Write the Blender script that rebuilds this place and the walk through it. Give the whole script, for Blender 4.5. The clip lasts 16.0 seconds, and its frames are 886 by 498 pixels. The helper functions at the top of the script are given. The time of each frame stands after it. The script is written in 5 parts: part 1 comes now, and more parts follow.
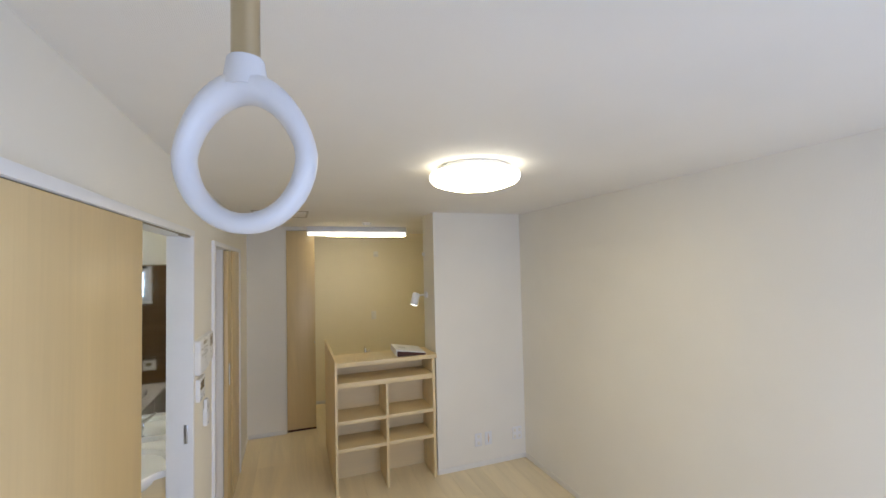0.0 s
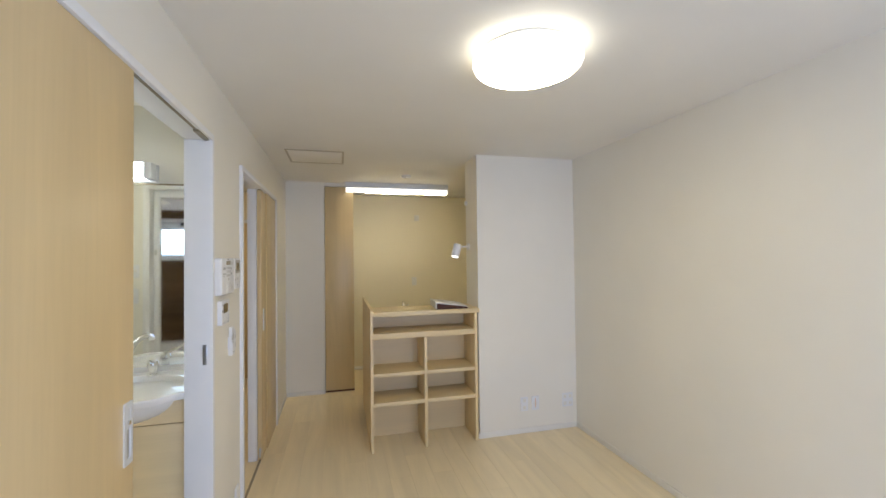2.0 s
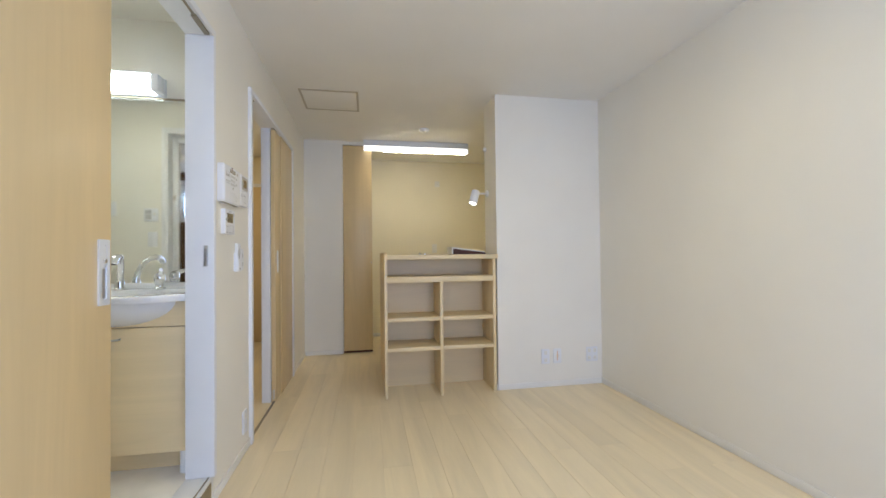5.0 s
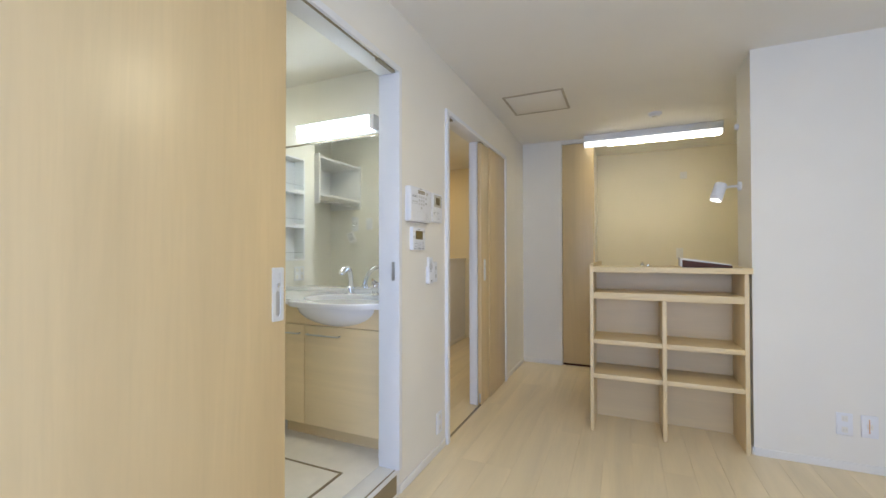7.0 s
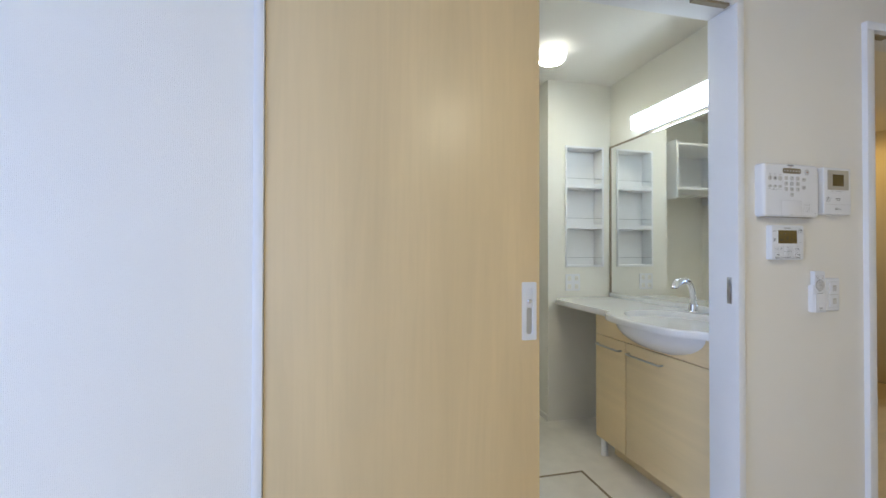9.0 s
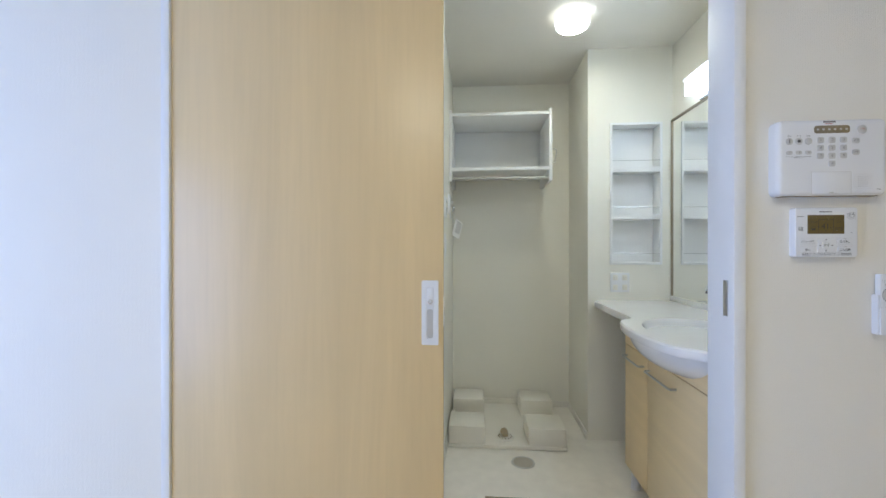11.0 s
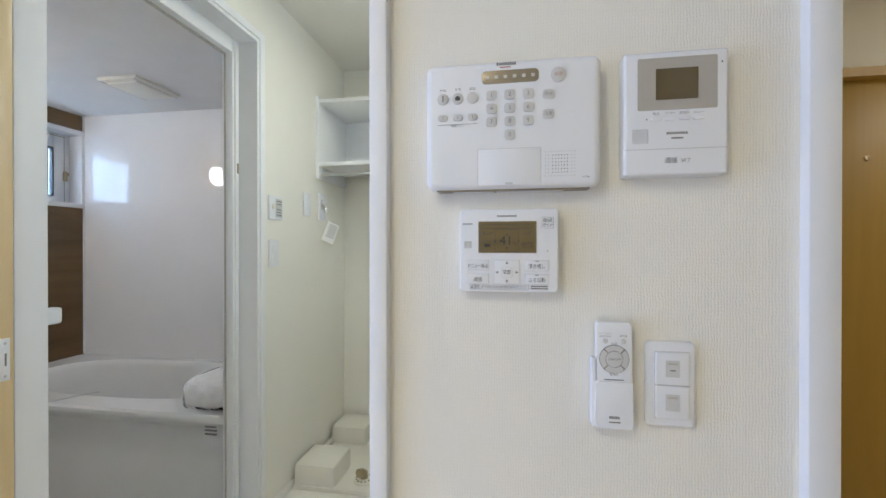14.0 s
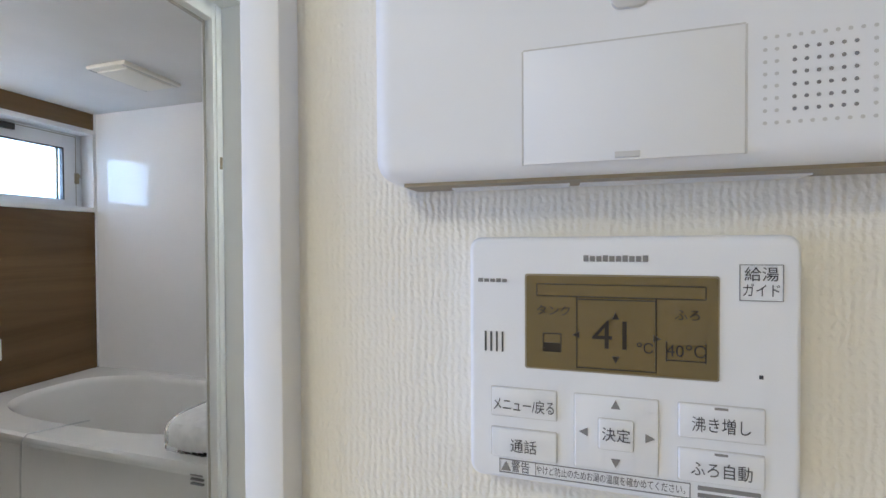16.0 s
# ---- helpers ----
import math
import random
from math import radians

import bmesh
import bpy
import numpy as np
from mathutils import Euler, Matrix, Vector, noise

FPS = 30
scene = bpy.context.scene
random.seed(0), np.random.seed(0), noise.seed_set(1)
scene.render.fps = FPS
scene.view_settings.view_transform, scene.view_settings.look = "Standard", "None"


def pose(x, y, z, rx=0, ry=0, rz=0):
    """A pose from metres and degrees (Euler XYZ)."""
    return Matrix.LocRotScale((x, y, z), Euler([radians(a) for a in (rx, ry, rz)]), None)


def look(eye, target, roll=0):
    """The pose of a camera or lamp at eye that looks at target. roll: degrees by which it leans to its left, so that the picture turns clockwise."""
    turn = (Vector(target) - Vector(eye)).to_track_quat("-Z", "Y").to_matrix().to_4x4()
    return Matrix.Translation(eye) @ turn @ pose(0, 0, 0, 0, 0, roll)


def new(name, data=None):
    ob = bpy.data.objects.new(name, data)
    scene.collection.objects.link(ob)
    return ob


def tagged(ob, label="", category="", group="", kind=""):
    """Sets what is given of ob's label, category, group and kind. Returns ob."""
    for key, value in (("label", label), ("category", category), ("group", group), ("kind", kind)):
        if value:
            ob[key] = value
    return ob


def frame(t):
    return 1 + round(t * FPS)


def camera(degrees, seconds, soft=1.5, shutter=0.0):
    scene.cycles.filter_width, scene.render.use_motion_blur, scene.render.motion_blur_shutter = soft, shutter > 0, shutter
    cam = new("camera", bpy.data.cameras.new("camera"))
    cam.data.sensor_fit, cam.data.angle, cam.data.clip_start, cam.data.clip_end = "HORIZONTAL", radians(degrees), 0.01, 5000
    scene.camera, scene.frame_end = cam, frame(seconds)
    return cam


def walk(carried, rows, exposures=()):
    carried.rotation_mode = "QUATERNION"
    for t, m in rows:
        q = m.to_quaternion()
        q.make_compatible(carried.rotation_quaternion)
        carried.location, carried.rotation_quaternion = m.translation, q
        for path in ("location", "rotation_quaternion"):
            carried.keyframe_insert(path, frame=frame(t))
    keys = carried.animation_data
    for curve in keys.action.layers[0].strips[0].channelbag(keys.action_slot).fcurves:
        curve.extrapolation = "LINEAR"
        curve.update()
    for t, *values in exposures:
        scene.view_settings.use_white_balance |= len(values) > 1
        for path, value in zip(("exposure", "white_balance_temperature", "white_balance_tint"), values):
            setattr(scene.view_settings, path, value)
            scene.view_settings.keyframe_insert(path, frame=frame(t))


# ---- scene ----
cam = camera(94.6, 16.0)

PATH = [
    (0, (0.485, -0.219, 1.91), (1.178, 1.656, 1.987), -1.3),
    (0.5, (0.501, -0.162, 1.862), (1.005, 1.773, 1.917), -0.9),
    (1, (0.529, -0.089, 1.769), (1.018, 1.849, 1.812), -0.9),
    (1.5, (0.563, 0.008, 1.651), (1.051, 1.947, 1.691), -0.9),
    (2, (0.581, 0.079, 1.533), (1.072, 2.017, 1.571), -0.7),
    (2.5, (0.571, 0.138, 1.393), (1.065, 2.075, 1.43), -0.7),
    (3, (0.567, 0.166, 1.227), (1.05, 2.107, 1.268), -0.7),
    (3.5, (0.572, 0.156, 1.071), (1.038, 2.101, 1.112), -0.7),
    (6, (0.88, 0.269, 1.144), (0.906, 2.269, 1.172), -0.4),
    (6.5, (0.996, 0.33, 1.175), (0.639, 2.298, 1.202), -0.4),
    (7, (1.026, 0.412, 1.185), (0.215, 2.24, 1.21), -0.1),
    (7.5, (1.033, 0.516, 1.222), (-0.237, 2.062, 1.244), -0.1),
    (8, (1.047, 0.605, 1.235), (-0.56, 1.794, 1.252), 0.0),
    (8.5, (1.107, 0.747, 1.222), (-0.735, 1.524, 1.259), -0.2),
    (9, (1.134, 0.868, 1.229), (-0.813, 1.325, 1.248), 0.1),
    (11.5, (1.052, 1.7, 1.227), (-0.934, 1.464, 1.228), -0.0),
    (12, (0.972, 1.871, 1.224), (-1.007, 1.582, 1.225), 0.1),
    (12.5, (0.891, 2.033, 1.241), (-1.085, 1.718, 1.242), 0.1),
    (13, (0.804, 2.205, 1.247), (-1.169, 1.88, 1.244), -0.1),
    (13.5, (0.72, 2.336, 1.269), (-1.251, 2.002, 1.26), -0.1),
    (14, (0.622, 2.37, 1.272), (-1.351, 2.045, 1.264), -0.0),
    (14.5, (0.499, 2.358, 1.256), (-1.475, 2.035, 1.245), -0.0),
    (15, (0.379, 2.317, 1.241), (-1.594, 1.989, 1.224), -0.1),
    (15.5, (0.278, 2.325, 1.281), (-1.682, 1.924, 1.257), -0.3),
    (16, (0.224, 2.338, 1.325), (-1.704, 1.809, 1.298), -0.3),
]
walk(cam, [(t, look(eye, target, roll)) for t, eye, target, roll in PATH],
     [(0, -0.3, 6750, 9), (1.5, -0.2, 6650, 9), (3.5, -0.06, 6300, 9), (6, 0.02, 6200, 9), (7.5, 0.03, 6000, 9), (9, -0.21, 5800, 10),
      (12.5, 0.01, 5600, 10), (14.5, 0.14, 5700, 10), (16, 0.07, 5700, 10)])

# ---- light ----
world = bpy.data.worlds.new("world")
scene.world = world
world.use_nodes = True
wn = world.node_tree
sky = wn.nodes.new("ShaderNodeTexSky")
sky.sky_type, sky.sun_disc = "NISHITA", False
sky.sun_elevation, sky.sun_rotation = radians(42), radians(20)
wn.links.new(sky.outputs[0], wn.nodes["Background"].inputs[0])
wn.nodes["Background"].inputs[1].default_value = 0.1

sun = new("sun", bpy.data.lights.new("sun", "SUN"))
sun.data.energy, sun.data.angle, sun.data.color = 1.0, radians(12), (1, 0.96, 0.9)
sun.matrix_world = look((1.5, 9, 8), (0, 0, 0))


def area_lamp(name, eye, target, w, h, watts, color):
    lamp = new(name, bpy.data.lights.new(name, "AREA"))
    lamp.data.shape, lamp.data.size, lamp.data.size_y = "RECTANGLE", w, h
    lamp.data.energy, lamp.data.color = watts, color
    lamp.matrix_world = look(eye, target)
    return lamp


DAY = (0.462, 0.595, 1.0)
area_lamp("daylight_living_window", (1.45, -1.33, 1.05), (1.45, 3, 1.05), 1.7, 1.95, 55, DAY)
# Fill lamp added out of sight to brighten the hall and half wall.
area_lamp("hall_fill_lamp", (-0.45, 4.55, 2.36), (-0.45, 4.551, 0), 0.3, 0.3, 6.5, (1.0, 0.89, 0.70))
# Unseen amber fill, added so the stairwell reads dim and warm.
area_lamp("stair_fill_lamp", (-1.65, 5.45, 2.33), (-1.65, 5.451, 0), 0.25, 0.25, 2.4, (1.0, 0.62, 0.17))

spot = new("spot_beam", bpy.data.lights.new("spot_beam", "SPOT"))
spot.data.energy, spot.data.spot_size, spot.data.spot_blend = 20, radians(75), 0.6
spot.data.color, spot.data.shadow_soft_size = (1, 0.86, 0.62), 0.02
spot.matrix_world = look((1.583, 3.565, 1.55), (1.50, 3.50, 1.10))


# ---- materials ----
def nodes_of(name):
    m = bpy.data.materials.new(name)
    m.use_nodes = True
    n = m.node_tree
    return m, n, n.nodes["Principled BSDF"]


def put(n, kind, **values):
    node = n.nodes.new(kind)
    for key, value in values.items():
        node.inputs[key.replace("_", " ")].default_value = value
    return node


def coords(n, scale):
    tex = n.nodes.new("ShaderNodeTexCoord")
    mapping = n.nodes.new("ShaderNodeMapping")
    mapping.inputs["Scale"].default_value = scale
    n.links.new(tex.outputs["Object"], mapping.inputs["Vector"])
    return mapping.outputs["Vector"]


def mix_color(n, fac, a, b):
    node = n.nodes.new("ShaderNodeMix")
    node.data_type = "RGBA"
    for socket, value in ((node.inputs[0], fac), (node.inputs[6], a), (node.inputs[7], b)):
        if isinstance(value, (int, float)):
            socket.default_value = value
        elif isinstance(value, tuple):
            socket.default_value = (*value, 1)
        else:
            n.links.new(value, socket)
    return node.outputs[2]


def spread(n, value, low, high):
    node = n.nodes.new("ShaderNodeMapRange")
    node.inputs["From Min"].default_value, node.inputs["From Max"].default_value = low, high
    n.links.new(value, node.inputs["Value"])
    return node.outputs["Result"]


def bumped(n, shader, height, strength, distance):
    b = put(n, "ShaderNodeBump", Strength=strength, Distance=distance)
    n.links.new(height, b.inputs["Height"])
    n.links.new(b.outputs["Normal"], shader.inputs["Normal"])


def tint(c, k):
    return tuple(max(0.0, min(1.0, v * k)) for v in c)


def plain(name, color, rough=0.5, metal=0.0, vary=0.05, scale=6.0, bump=0.0, fine=300.0, coat=0.0):
    """Paint, plastic, metal: a base colour with broad mottling, uneven gloss and a fine grain."""
    m, n, s = nodes_of(name)
    v = coords(n, (1, 1, 1))
    broad = put(n, "ShaderNodeTexNoise", Scale=scale, Detail=4.0)
    n.links.new(v, broad.inputs["Vector"])
    f = spread(n, broad.outputs["Fac"], 0.3, 0.7)
    n.links.new(mix_color(n, f, tint(color, 1 - vary), tint(color, 1 + vary * 0.5)), s.inputs["Base Color"])
    grain = put(n, "ShaderNodeTexNoise", Scale=fine, Detail=2.0)
    n.links.new(v, grain.inputs["Vector"])
    r = put(n, "ShaderNodeMapRange", To_Min=max(0.0, rough - 0.06), To_Max=min(1.0, rough + 0.06))
    n.links.new(broad.outputs["Fac"], r.inputs["Value"])
    n.links.new(r.outputs["Result"], s.inputs["Roughness"])
    s.inputs["Metallic"].default_value = metal
    s.inputs["Coat Weight"].default_value = coat
    if bump:
        bumped(n, s, grain.outputs["Fac"], bump, 0.001)
    return m


def wood(name, color, along, rough=0.42, contrast=0.16, pieces=False):
    """Pale printed wood: long figure and fine pores along one axis ("x", "y" or "z")."""
    m, n, s = nodes_of(name)
    k = "xyz".index(along)
    long_scale = [4.5] * 3
    long_scale[k] = 0.45
    fine_scale = [90.0] * 3
    fine_scale[k] = 3.0
    v1, v2 = coords(n, long_scale), coords(n, fine_scale)
    if pieces:
        info = n.nodes.new("ShaderNodeObjectInfo")
        shift = n.nodes.new("ShaderNodeVectorMath")
        shift.operation = "MULTIPLY_ADD"
        shift.inputs[1].default_value = (37, 53, 71)
        n.links.new(info.outputs["Random"], shift.inputs[0])
        n.links.new(v1, shift.inputs[2])
        v1 = shift.outputs[0]
    a = put(n, "ShaderNodeTexNoise", Scale=1.0, Detail=6.0, Roughness=0.62, Distortion=1.2)
    n.links.new(v1, a.inputs["Vector"])
    b = put(n, "ShaderNodeTexNoise", Scale=1.0, Detail=3.0)
    n.links.new(v2, b.inputs["Vector"])
    c1 = mix_color(n, spread(n, a.outputs["Fac"], 0.3, 0.72), tint(color, 1 - contrast), tint(color, 1 + contrast * 0.55))
    pores = spread(n, b.outputs["Fac"], 0.45, 0.75)
    scaled = n.nodes.new("ShaderNodeMath")
    scaled.operation, scaled.inputs[1].default_value = "MULTIPLY", 0.10
    n.links.new(pores, scaled.inputs[0])
    c2 = mix_color(n, scaled.outputs[0], c1, tint(color, 0.72))
    if pieces:
        lot = n.nodes.new("ShaderNodeMapRange")
        lot.inputs["To Min"].default_value, lot.inputs["To Max"].default_value = 0.0, 0.22
        n.links.new(info.outputs["Random"], lot.inputs["Value"])
        c2 = mix_color(n, lot.outputs["Result"], c2, tint(color, 0.84))
    n.links.new(c2, s.inputs["Base Color"])
    s.inputs["Roughness"].default_value = rough
    bumped(n, s, b.outputs["Fac"], 0.06, 0.0003)
    return m


def wallpaper(name, color, strength=0.8, level=False):
    """Woven-look vinyl paper: small raised threads about four millimetres apart, with uneven rows."""
    m, n, s = nodes_of(name)
    v = coords(n, (1, 1, 1))

    def math_node(kind, a, b=None, c=None):
        node = n.nodes.new("ShaderNodeMath")
        node.operation = kind
        for socket, value in zip(node.inputs, (a, b, c)):
            if isinstance(value, (int, float)):
                socket.default_value = value
            elif value is not None:
                n.links.new(value, socket)
        return node.outputs[0]

    xyz = n.nodes.new("ShaderNodeSeparateXYZ")
    n.links.new(v, xyz.inputs[0])
    x, y, z = xyz.outputs
    across, up = (x, y) if level else (math_node("ADD", x, y), z)
    jitter = put(n, "ShaderNodeTexNoise", Scale=45.0, Detail=4.0, Roughness=0.65)
    n.links.new(v, jitter.inputs["Vector"])
    shift = math_node("MULTIPLY", jitter.outputs["Fac"], 12.0)
    threads = math_node("SINE", math_node("MULTIPLY_ADD", across, math.tau / 0.0040, shift))
    rows = math_node("SINE", math_node("MULTIPLY_ADD", up, math.tau / 0.0052, shift))
    checker = math_node("MULTIPLY_ADD", math_node("MULTIPLY", threads, rows), 0.16, math_node("MULTIPLY", math_node("MULTIPLY_ADD", rows, 0.15, threads), 0.28))
    rough = put(n, "ShaderNodeTexNoise", Scale=420.0, Detail=2.0)
    n.links.new(v, rough.inputs["Vector"])
    total = math_node("MULTIPLY_ADD", rough.outputs["Fac"], 0.9, checker)
    broad = put(n, "ShaderNodeTexNoise", Scale=1.6, Detail=3.0)
    n.links.new(v, broad.inputs["Vector"])
    n.links.new(mix_color(n, spread(n, broad.outputs["Fac"], 0.3, 0.7), tint(color, 0.97), tint(color, 1.015)), s.inputs["Base Color"])
    s.inputs["Roughness"].default_value = 0.62
    bumped(n, s, total, strength, 0.0015)
    return m


def glow(name, color, strength):
    m, n, s = nodes_of(name)
    s.inputs["Base Color"].default_value = (0.9, 0.9, 0.9, 1)
    s.inputs["Emission Color"].default_value = (*color, 1)
    s.inputs["Emission Strength"].default_value = strength
    return m


def clear(name, color, rough, ior=1.45):
    m, n, s = nodes_of(name)
    s.inputs["Base Color"].default_value = (*color, 1)
    s.inputs["Transmission Weight"].default_value = 1.0
    s.inputs["Roughness"].default_value, s.inputs["IOR"].default_value = rough, ior
    return m


LAMP = (1.0, 0.86, 0.56)
M_WALL = wallpaper("woven_wallpaper", (0.875, 0.84, 0.745), 0.33)
M_CEIL = wallpaper("ceiling_paper", (0.87, 0.838, 0.76), 0.3, True)
M_WASHWALL = wallpaper("washroom_paper", (0.885, 0.862, 0.77), 0.3)
M_KITCHENWALL = wallpaper("kitchen_paper", (0.87, 0.79, 0.58), 0.3)
M_TRIM = plain("white_trim", (0.84, 0.84, 0.835), 0.5, vary=0.02, bump=0.05)
M_BASE = plain("cream_baseboard", (0.85, 0.825, 0.76), 0.5, vary=0.02, bump=0.05)
M_HANGER = plain("pale_grey_plastic", (0.64, 0.63, 0.61), 0.42, vary=0.03, bump=0.06)
M_WHITE = plain("white_plastic", (0.84, 0.845, 0.85), 0.48, vary=0.02, bump=0.06, fine=900)
M_BOARD = plain("white_board", (0.87, 0.87, 0.86), 0.42, vary=0.02, bump=0.05)
M_PULL = plain("satin_pull", (0.80, 0.81, 0.82), 0.45, 0.35, vary=0.03)
M_CREAM = plain("cream_plastic", (0.84, 0.81, 0.72), 0.42, vary=0.03, bump=0.08)
M_BUTTON = plain("grey_button", (0.62, 0.61, 0.58), 0.4, vary=0.03)
M_GREYPANEL = plain("champagne_panel", (0.50, 0.47, 0.41), 0.35, 0.3, vary=0.03)
M_DARK = plain("dark_plastic", (0.055, 0.05, 0.045), 0.35)
M_INK = plain("printed_ink", (0.07, 0.07, 0.07), 0.6)
M_INKGREY = plain("grey_ink", (0.25, 0.24, 0.23), 0.6)
M_SCREEN = plain("dark_screen", (0.115, 0.078, 0.022), 0.12, coat=0.5)
M_LCD = plain("olive_display", (0.165, 0.118, 0.038), 0.15, vary=0.08, scale=20, coat=0.6)
M_LCDINK = plain("display_ink", (0.025, 0.017, 0.008), 0.3)
M_STEEL = plain("satin_steel", (0.62, 0.62, 0.61), 0.3, 1.0, vary=0.05)
M_CHROME = plain("chrome", (0.80, 0.80, 0.80), 0.07, 1.0, vary=0.02)
M_BRASSY = plain("champagne_metal", (0.52, 0.43, 0.28), 0.32, 1.0)
M_ALU = plain("anodised_rail", (0.34, 0.29, 0.20), 0.4, 0.7)
M_RIM = plain("pale_metal_rim", (0.52, 0.46, 0.35), 0.4, 0.3)
M_DOOR = wood("pale_door_wood", (0.725, 0.56, 0.305), "z", 0.34, 0.10)
M_SHELF = wood("pale_shelf_wood", (0.80, 0.635, 0.36), "x", 0.42, 0.09)
M_SHELFV = wood("pale_upright_wood", (0.80, 0.635, 0.36), "z", 0.42, 0.09)
M_VANITY = wood("maple_vanity_front", (0.80, 0.635, 0.36), "x", 0.4, 0.10)
M_PLANK = wood("floor_plank", (0.89, 0.755, 0.51), "y", 0.36, 0.13, pieces=True)
M_HALLDOOR = wood("brown_door_wood", (0.46, 0.29, 0.055), "z", 0.4, 0.15)
M_JOINT = plain("floor_joint", (0.80, 0.665, 0.44), 0.7)
M_VINYL = plain("washroom_vinyl", (0.87, 0.84, 0.765), 0.42, vary=0.05, scale=14, bump=0.15, fine=120)
M_PORCELAIN = plain("white_basin", (0.82, 0.82, 0.81), 0.12, vary=0.01, coat=0.4)
M_TUB = plain("tub_acrylic", (0.84, 0.83, 0.80), 0.18, vary=0.02, coat=0.3)
M_BATHPANEL = plain("glossy_bath_panel", (0.85, 0.84, 0.83), -0.02, vary=0.02, scale=3)
M_BATHCEIL = plain("matte_bath_ceiling", (0.80, 0.79, 0.77), 0.6, vary=0.03, bump=0.1)
M_BATHBROWN = wood("brown_bath_panel", (0.17, 0.100, 0.040), "x", 0.22, 0.35)
M_BATHFLOOR = plain("bath_floor", (0.70, 0.68, 0.63), 0.5, vary=0.06, bump=0.3, fine=90)
M_MIRROR = plain("mirror_silver", (0.90, 0.91, 0.90), 0.015, 1.0, vary=0.0)
M_FROST = clear("frosted_glass", (0.93, 0.97, 1.0), 0.12)
M_FILM = clear("clear_plastic_film", (0.99, 0.99, 0.99), 0.06, 1.08)
M_PAPER = plain("white_paper", (0.84, 0.83, 0.80), 0.7, vary=0.03)
M_TOWEL = plain("wrapped_cloth", (0.90, 0.89, 0.87), 0.8, vary=0.10, scale=26, bump=0.5, fine=60)
M_BINDER = plain("brown_binder", (0.085, 0.036, 0.022), 0.45)
M_BINDER.node_tree.nodes["Principled BSDF"].inputs["Specular IOR Level"].default_value = 0.12
M_LAMP = glow("ceiling_lamp_diffuser", LAMP, 24)
M_LAMPRIM = glow("ceiling_lamp_rim", (1.0, 0.94, 0.80), 4.0)
M_BAR = glow("kitchen_tube_diffuser", LAMP, 44)
M_BARRIM = glow("kitchen_tube_side", (1.0, 0.95, 0.86), 1.9)
M_VLAMP = glow("vanity_lamp_diffuser", (0.84, 0.95, 1.0), 13.0)
M_WLAMP = glow("washroom_lamp_diffuser", (1.0, 0.93, 0.68), 72.0)
M_WLAMPRIM = glow("washroom_lamp_rim", (1.0, 0.95, 0.80), 3.5)
M_SKYCARD = glow("overcast_sky", (0.55, 0.75, 1.0), 6.5)
M_BATHLAMP = glow("bath_lamp_globe", (1.0, 0.92, 0.82), 62.0)
M_SPOT = glow("spot_bulb", (1.0, 0.93, 0.8), 6.0)


# ---- building kit ----
ORIGIN = {}


def mesh_of(name, bm, mat, smooth=True):
    bmesh.ops.recalc_face_normals(bm, faces=bm.faces)
    me = bpy.data.meshes.new(name)
    bm.to_mesh(me)
    bm.free()
    me.materials.append(mat)
    if smooth:
        for p in me.polygons:
            p.use_smooth = True
        me.set_sharp_from_angle(angle=radians(35))
    return me


def thing(name, base, label, category, group="", kind=""):
    """An empty at the base of a thing, for its parts."""
    ob = new(name)
    ob.location = base
    ob.empty_display_size = 0.05
    ORIGIN[ob.name] = Vector(base)
    return tagged(ob, label, category, group, kind)


def part(name, bm, mat, parent, label=""):
    o = ORIGIN[parent.name]
    bmesh.ops.translate(bm, verts=bm.verts, vec=-o)
    ob = new(name, mesh_of(name, bm, mat))
    ob.parent = parent
    ORIGIN[ob.name] = o
    return tagged(ob, label)


def single(name, bm, mat, label="", category="", group="", kind=""):
    """A thing or a piece of the setting that is one mesh in world coordinates."""
    ob = new(name, mesh_of(name, bm, mat))
    ORIGIN[ob.name] = Vector((0, 0, 0))
    return tagged(ob, label, category, group, kind)


def box(x0, x1, y0, y1, z0, z1, bevel=0.0, bm=None, segments=2):
    own = bm or bmesh.new()
    b = bmesh.new()
    bmesh.ops.create_cube(b, size=1)
    for v in b.verts:
        v.co = ((x0 + x1) / 2 + v.co.x * (x1 - x0), (y0 + y1) / 2 + v.co.y * (y1 - y0), (z0 + z1) / 2 + v.co.z * (z1 - z0))
    if bevel:
        bmesh.ops.bevel(b, geom=list(b.edges), offset=bevel, segments=segments, profile=0.5, affect="EDGES")
    join(own, b)
    return own


def join(bm, other):
    me = bpy.data.meshes.new("join")
    other.to_mesh(me)
    other.free()
    bm.from_mesh(me)
    bpy.data.meshes.remove(me)
    return bm


def boxes(*rows, bevel=0.0):
    bm = bmesh.new()
    for r in rows:
        box(*r, bevel=bevel, bm=bm)
    return bm


def frame_of(direction):
    w = Vector(direction).normalized()
    u = w.orthogonal().normalized()
    return u, w.cross(u), w


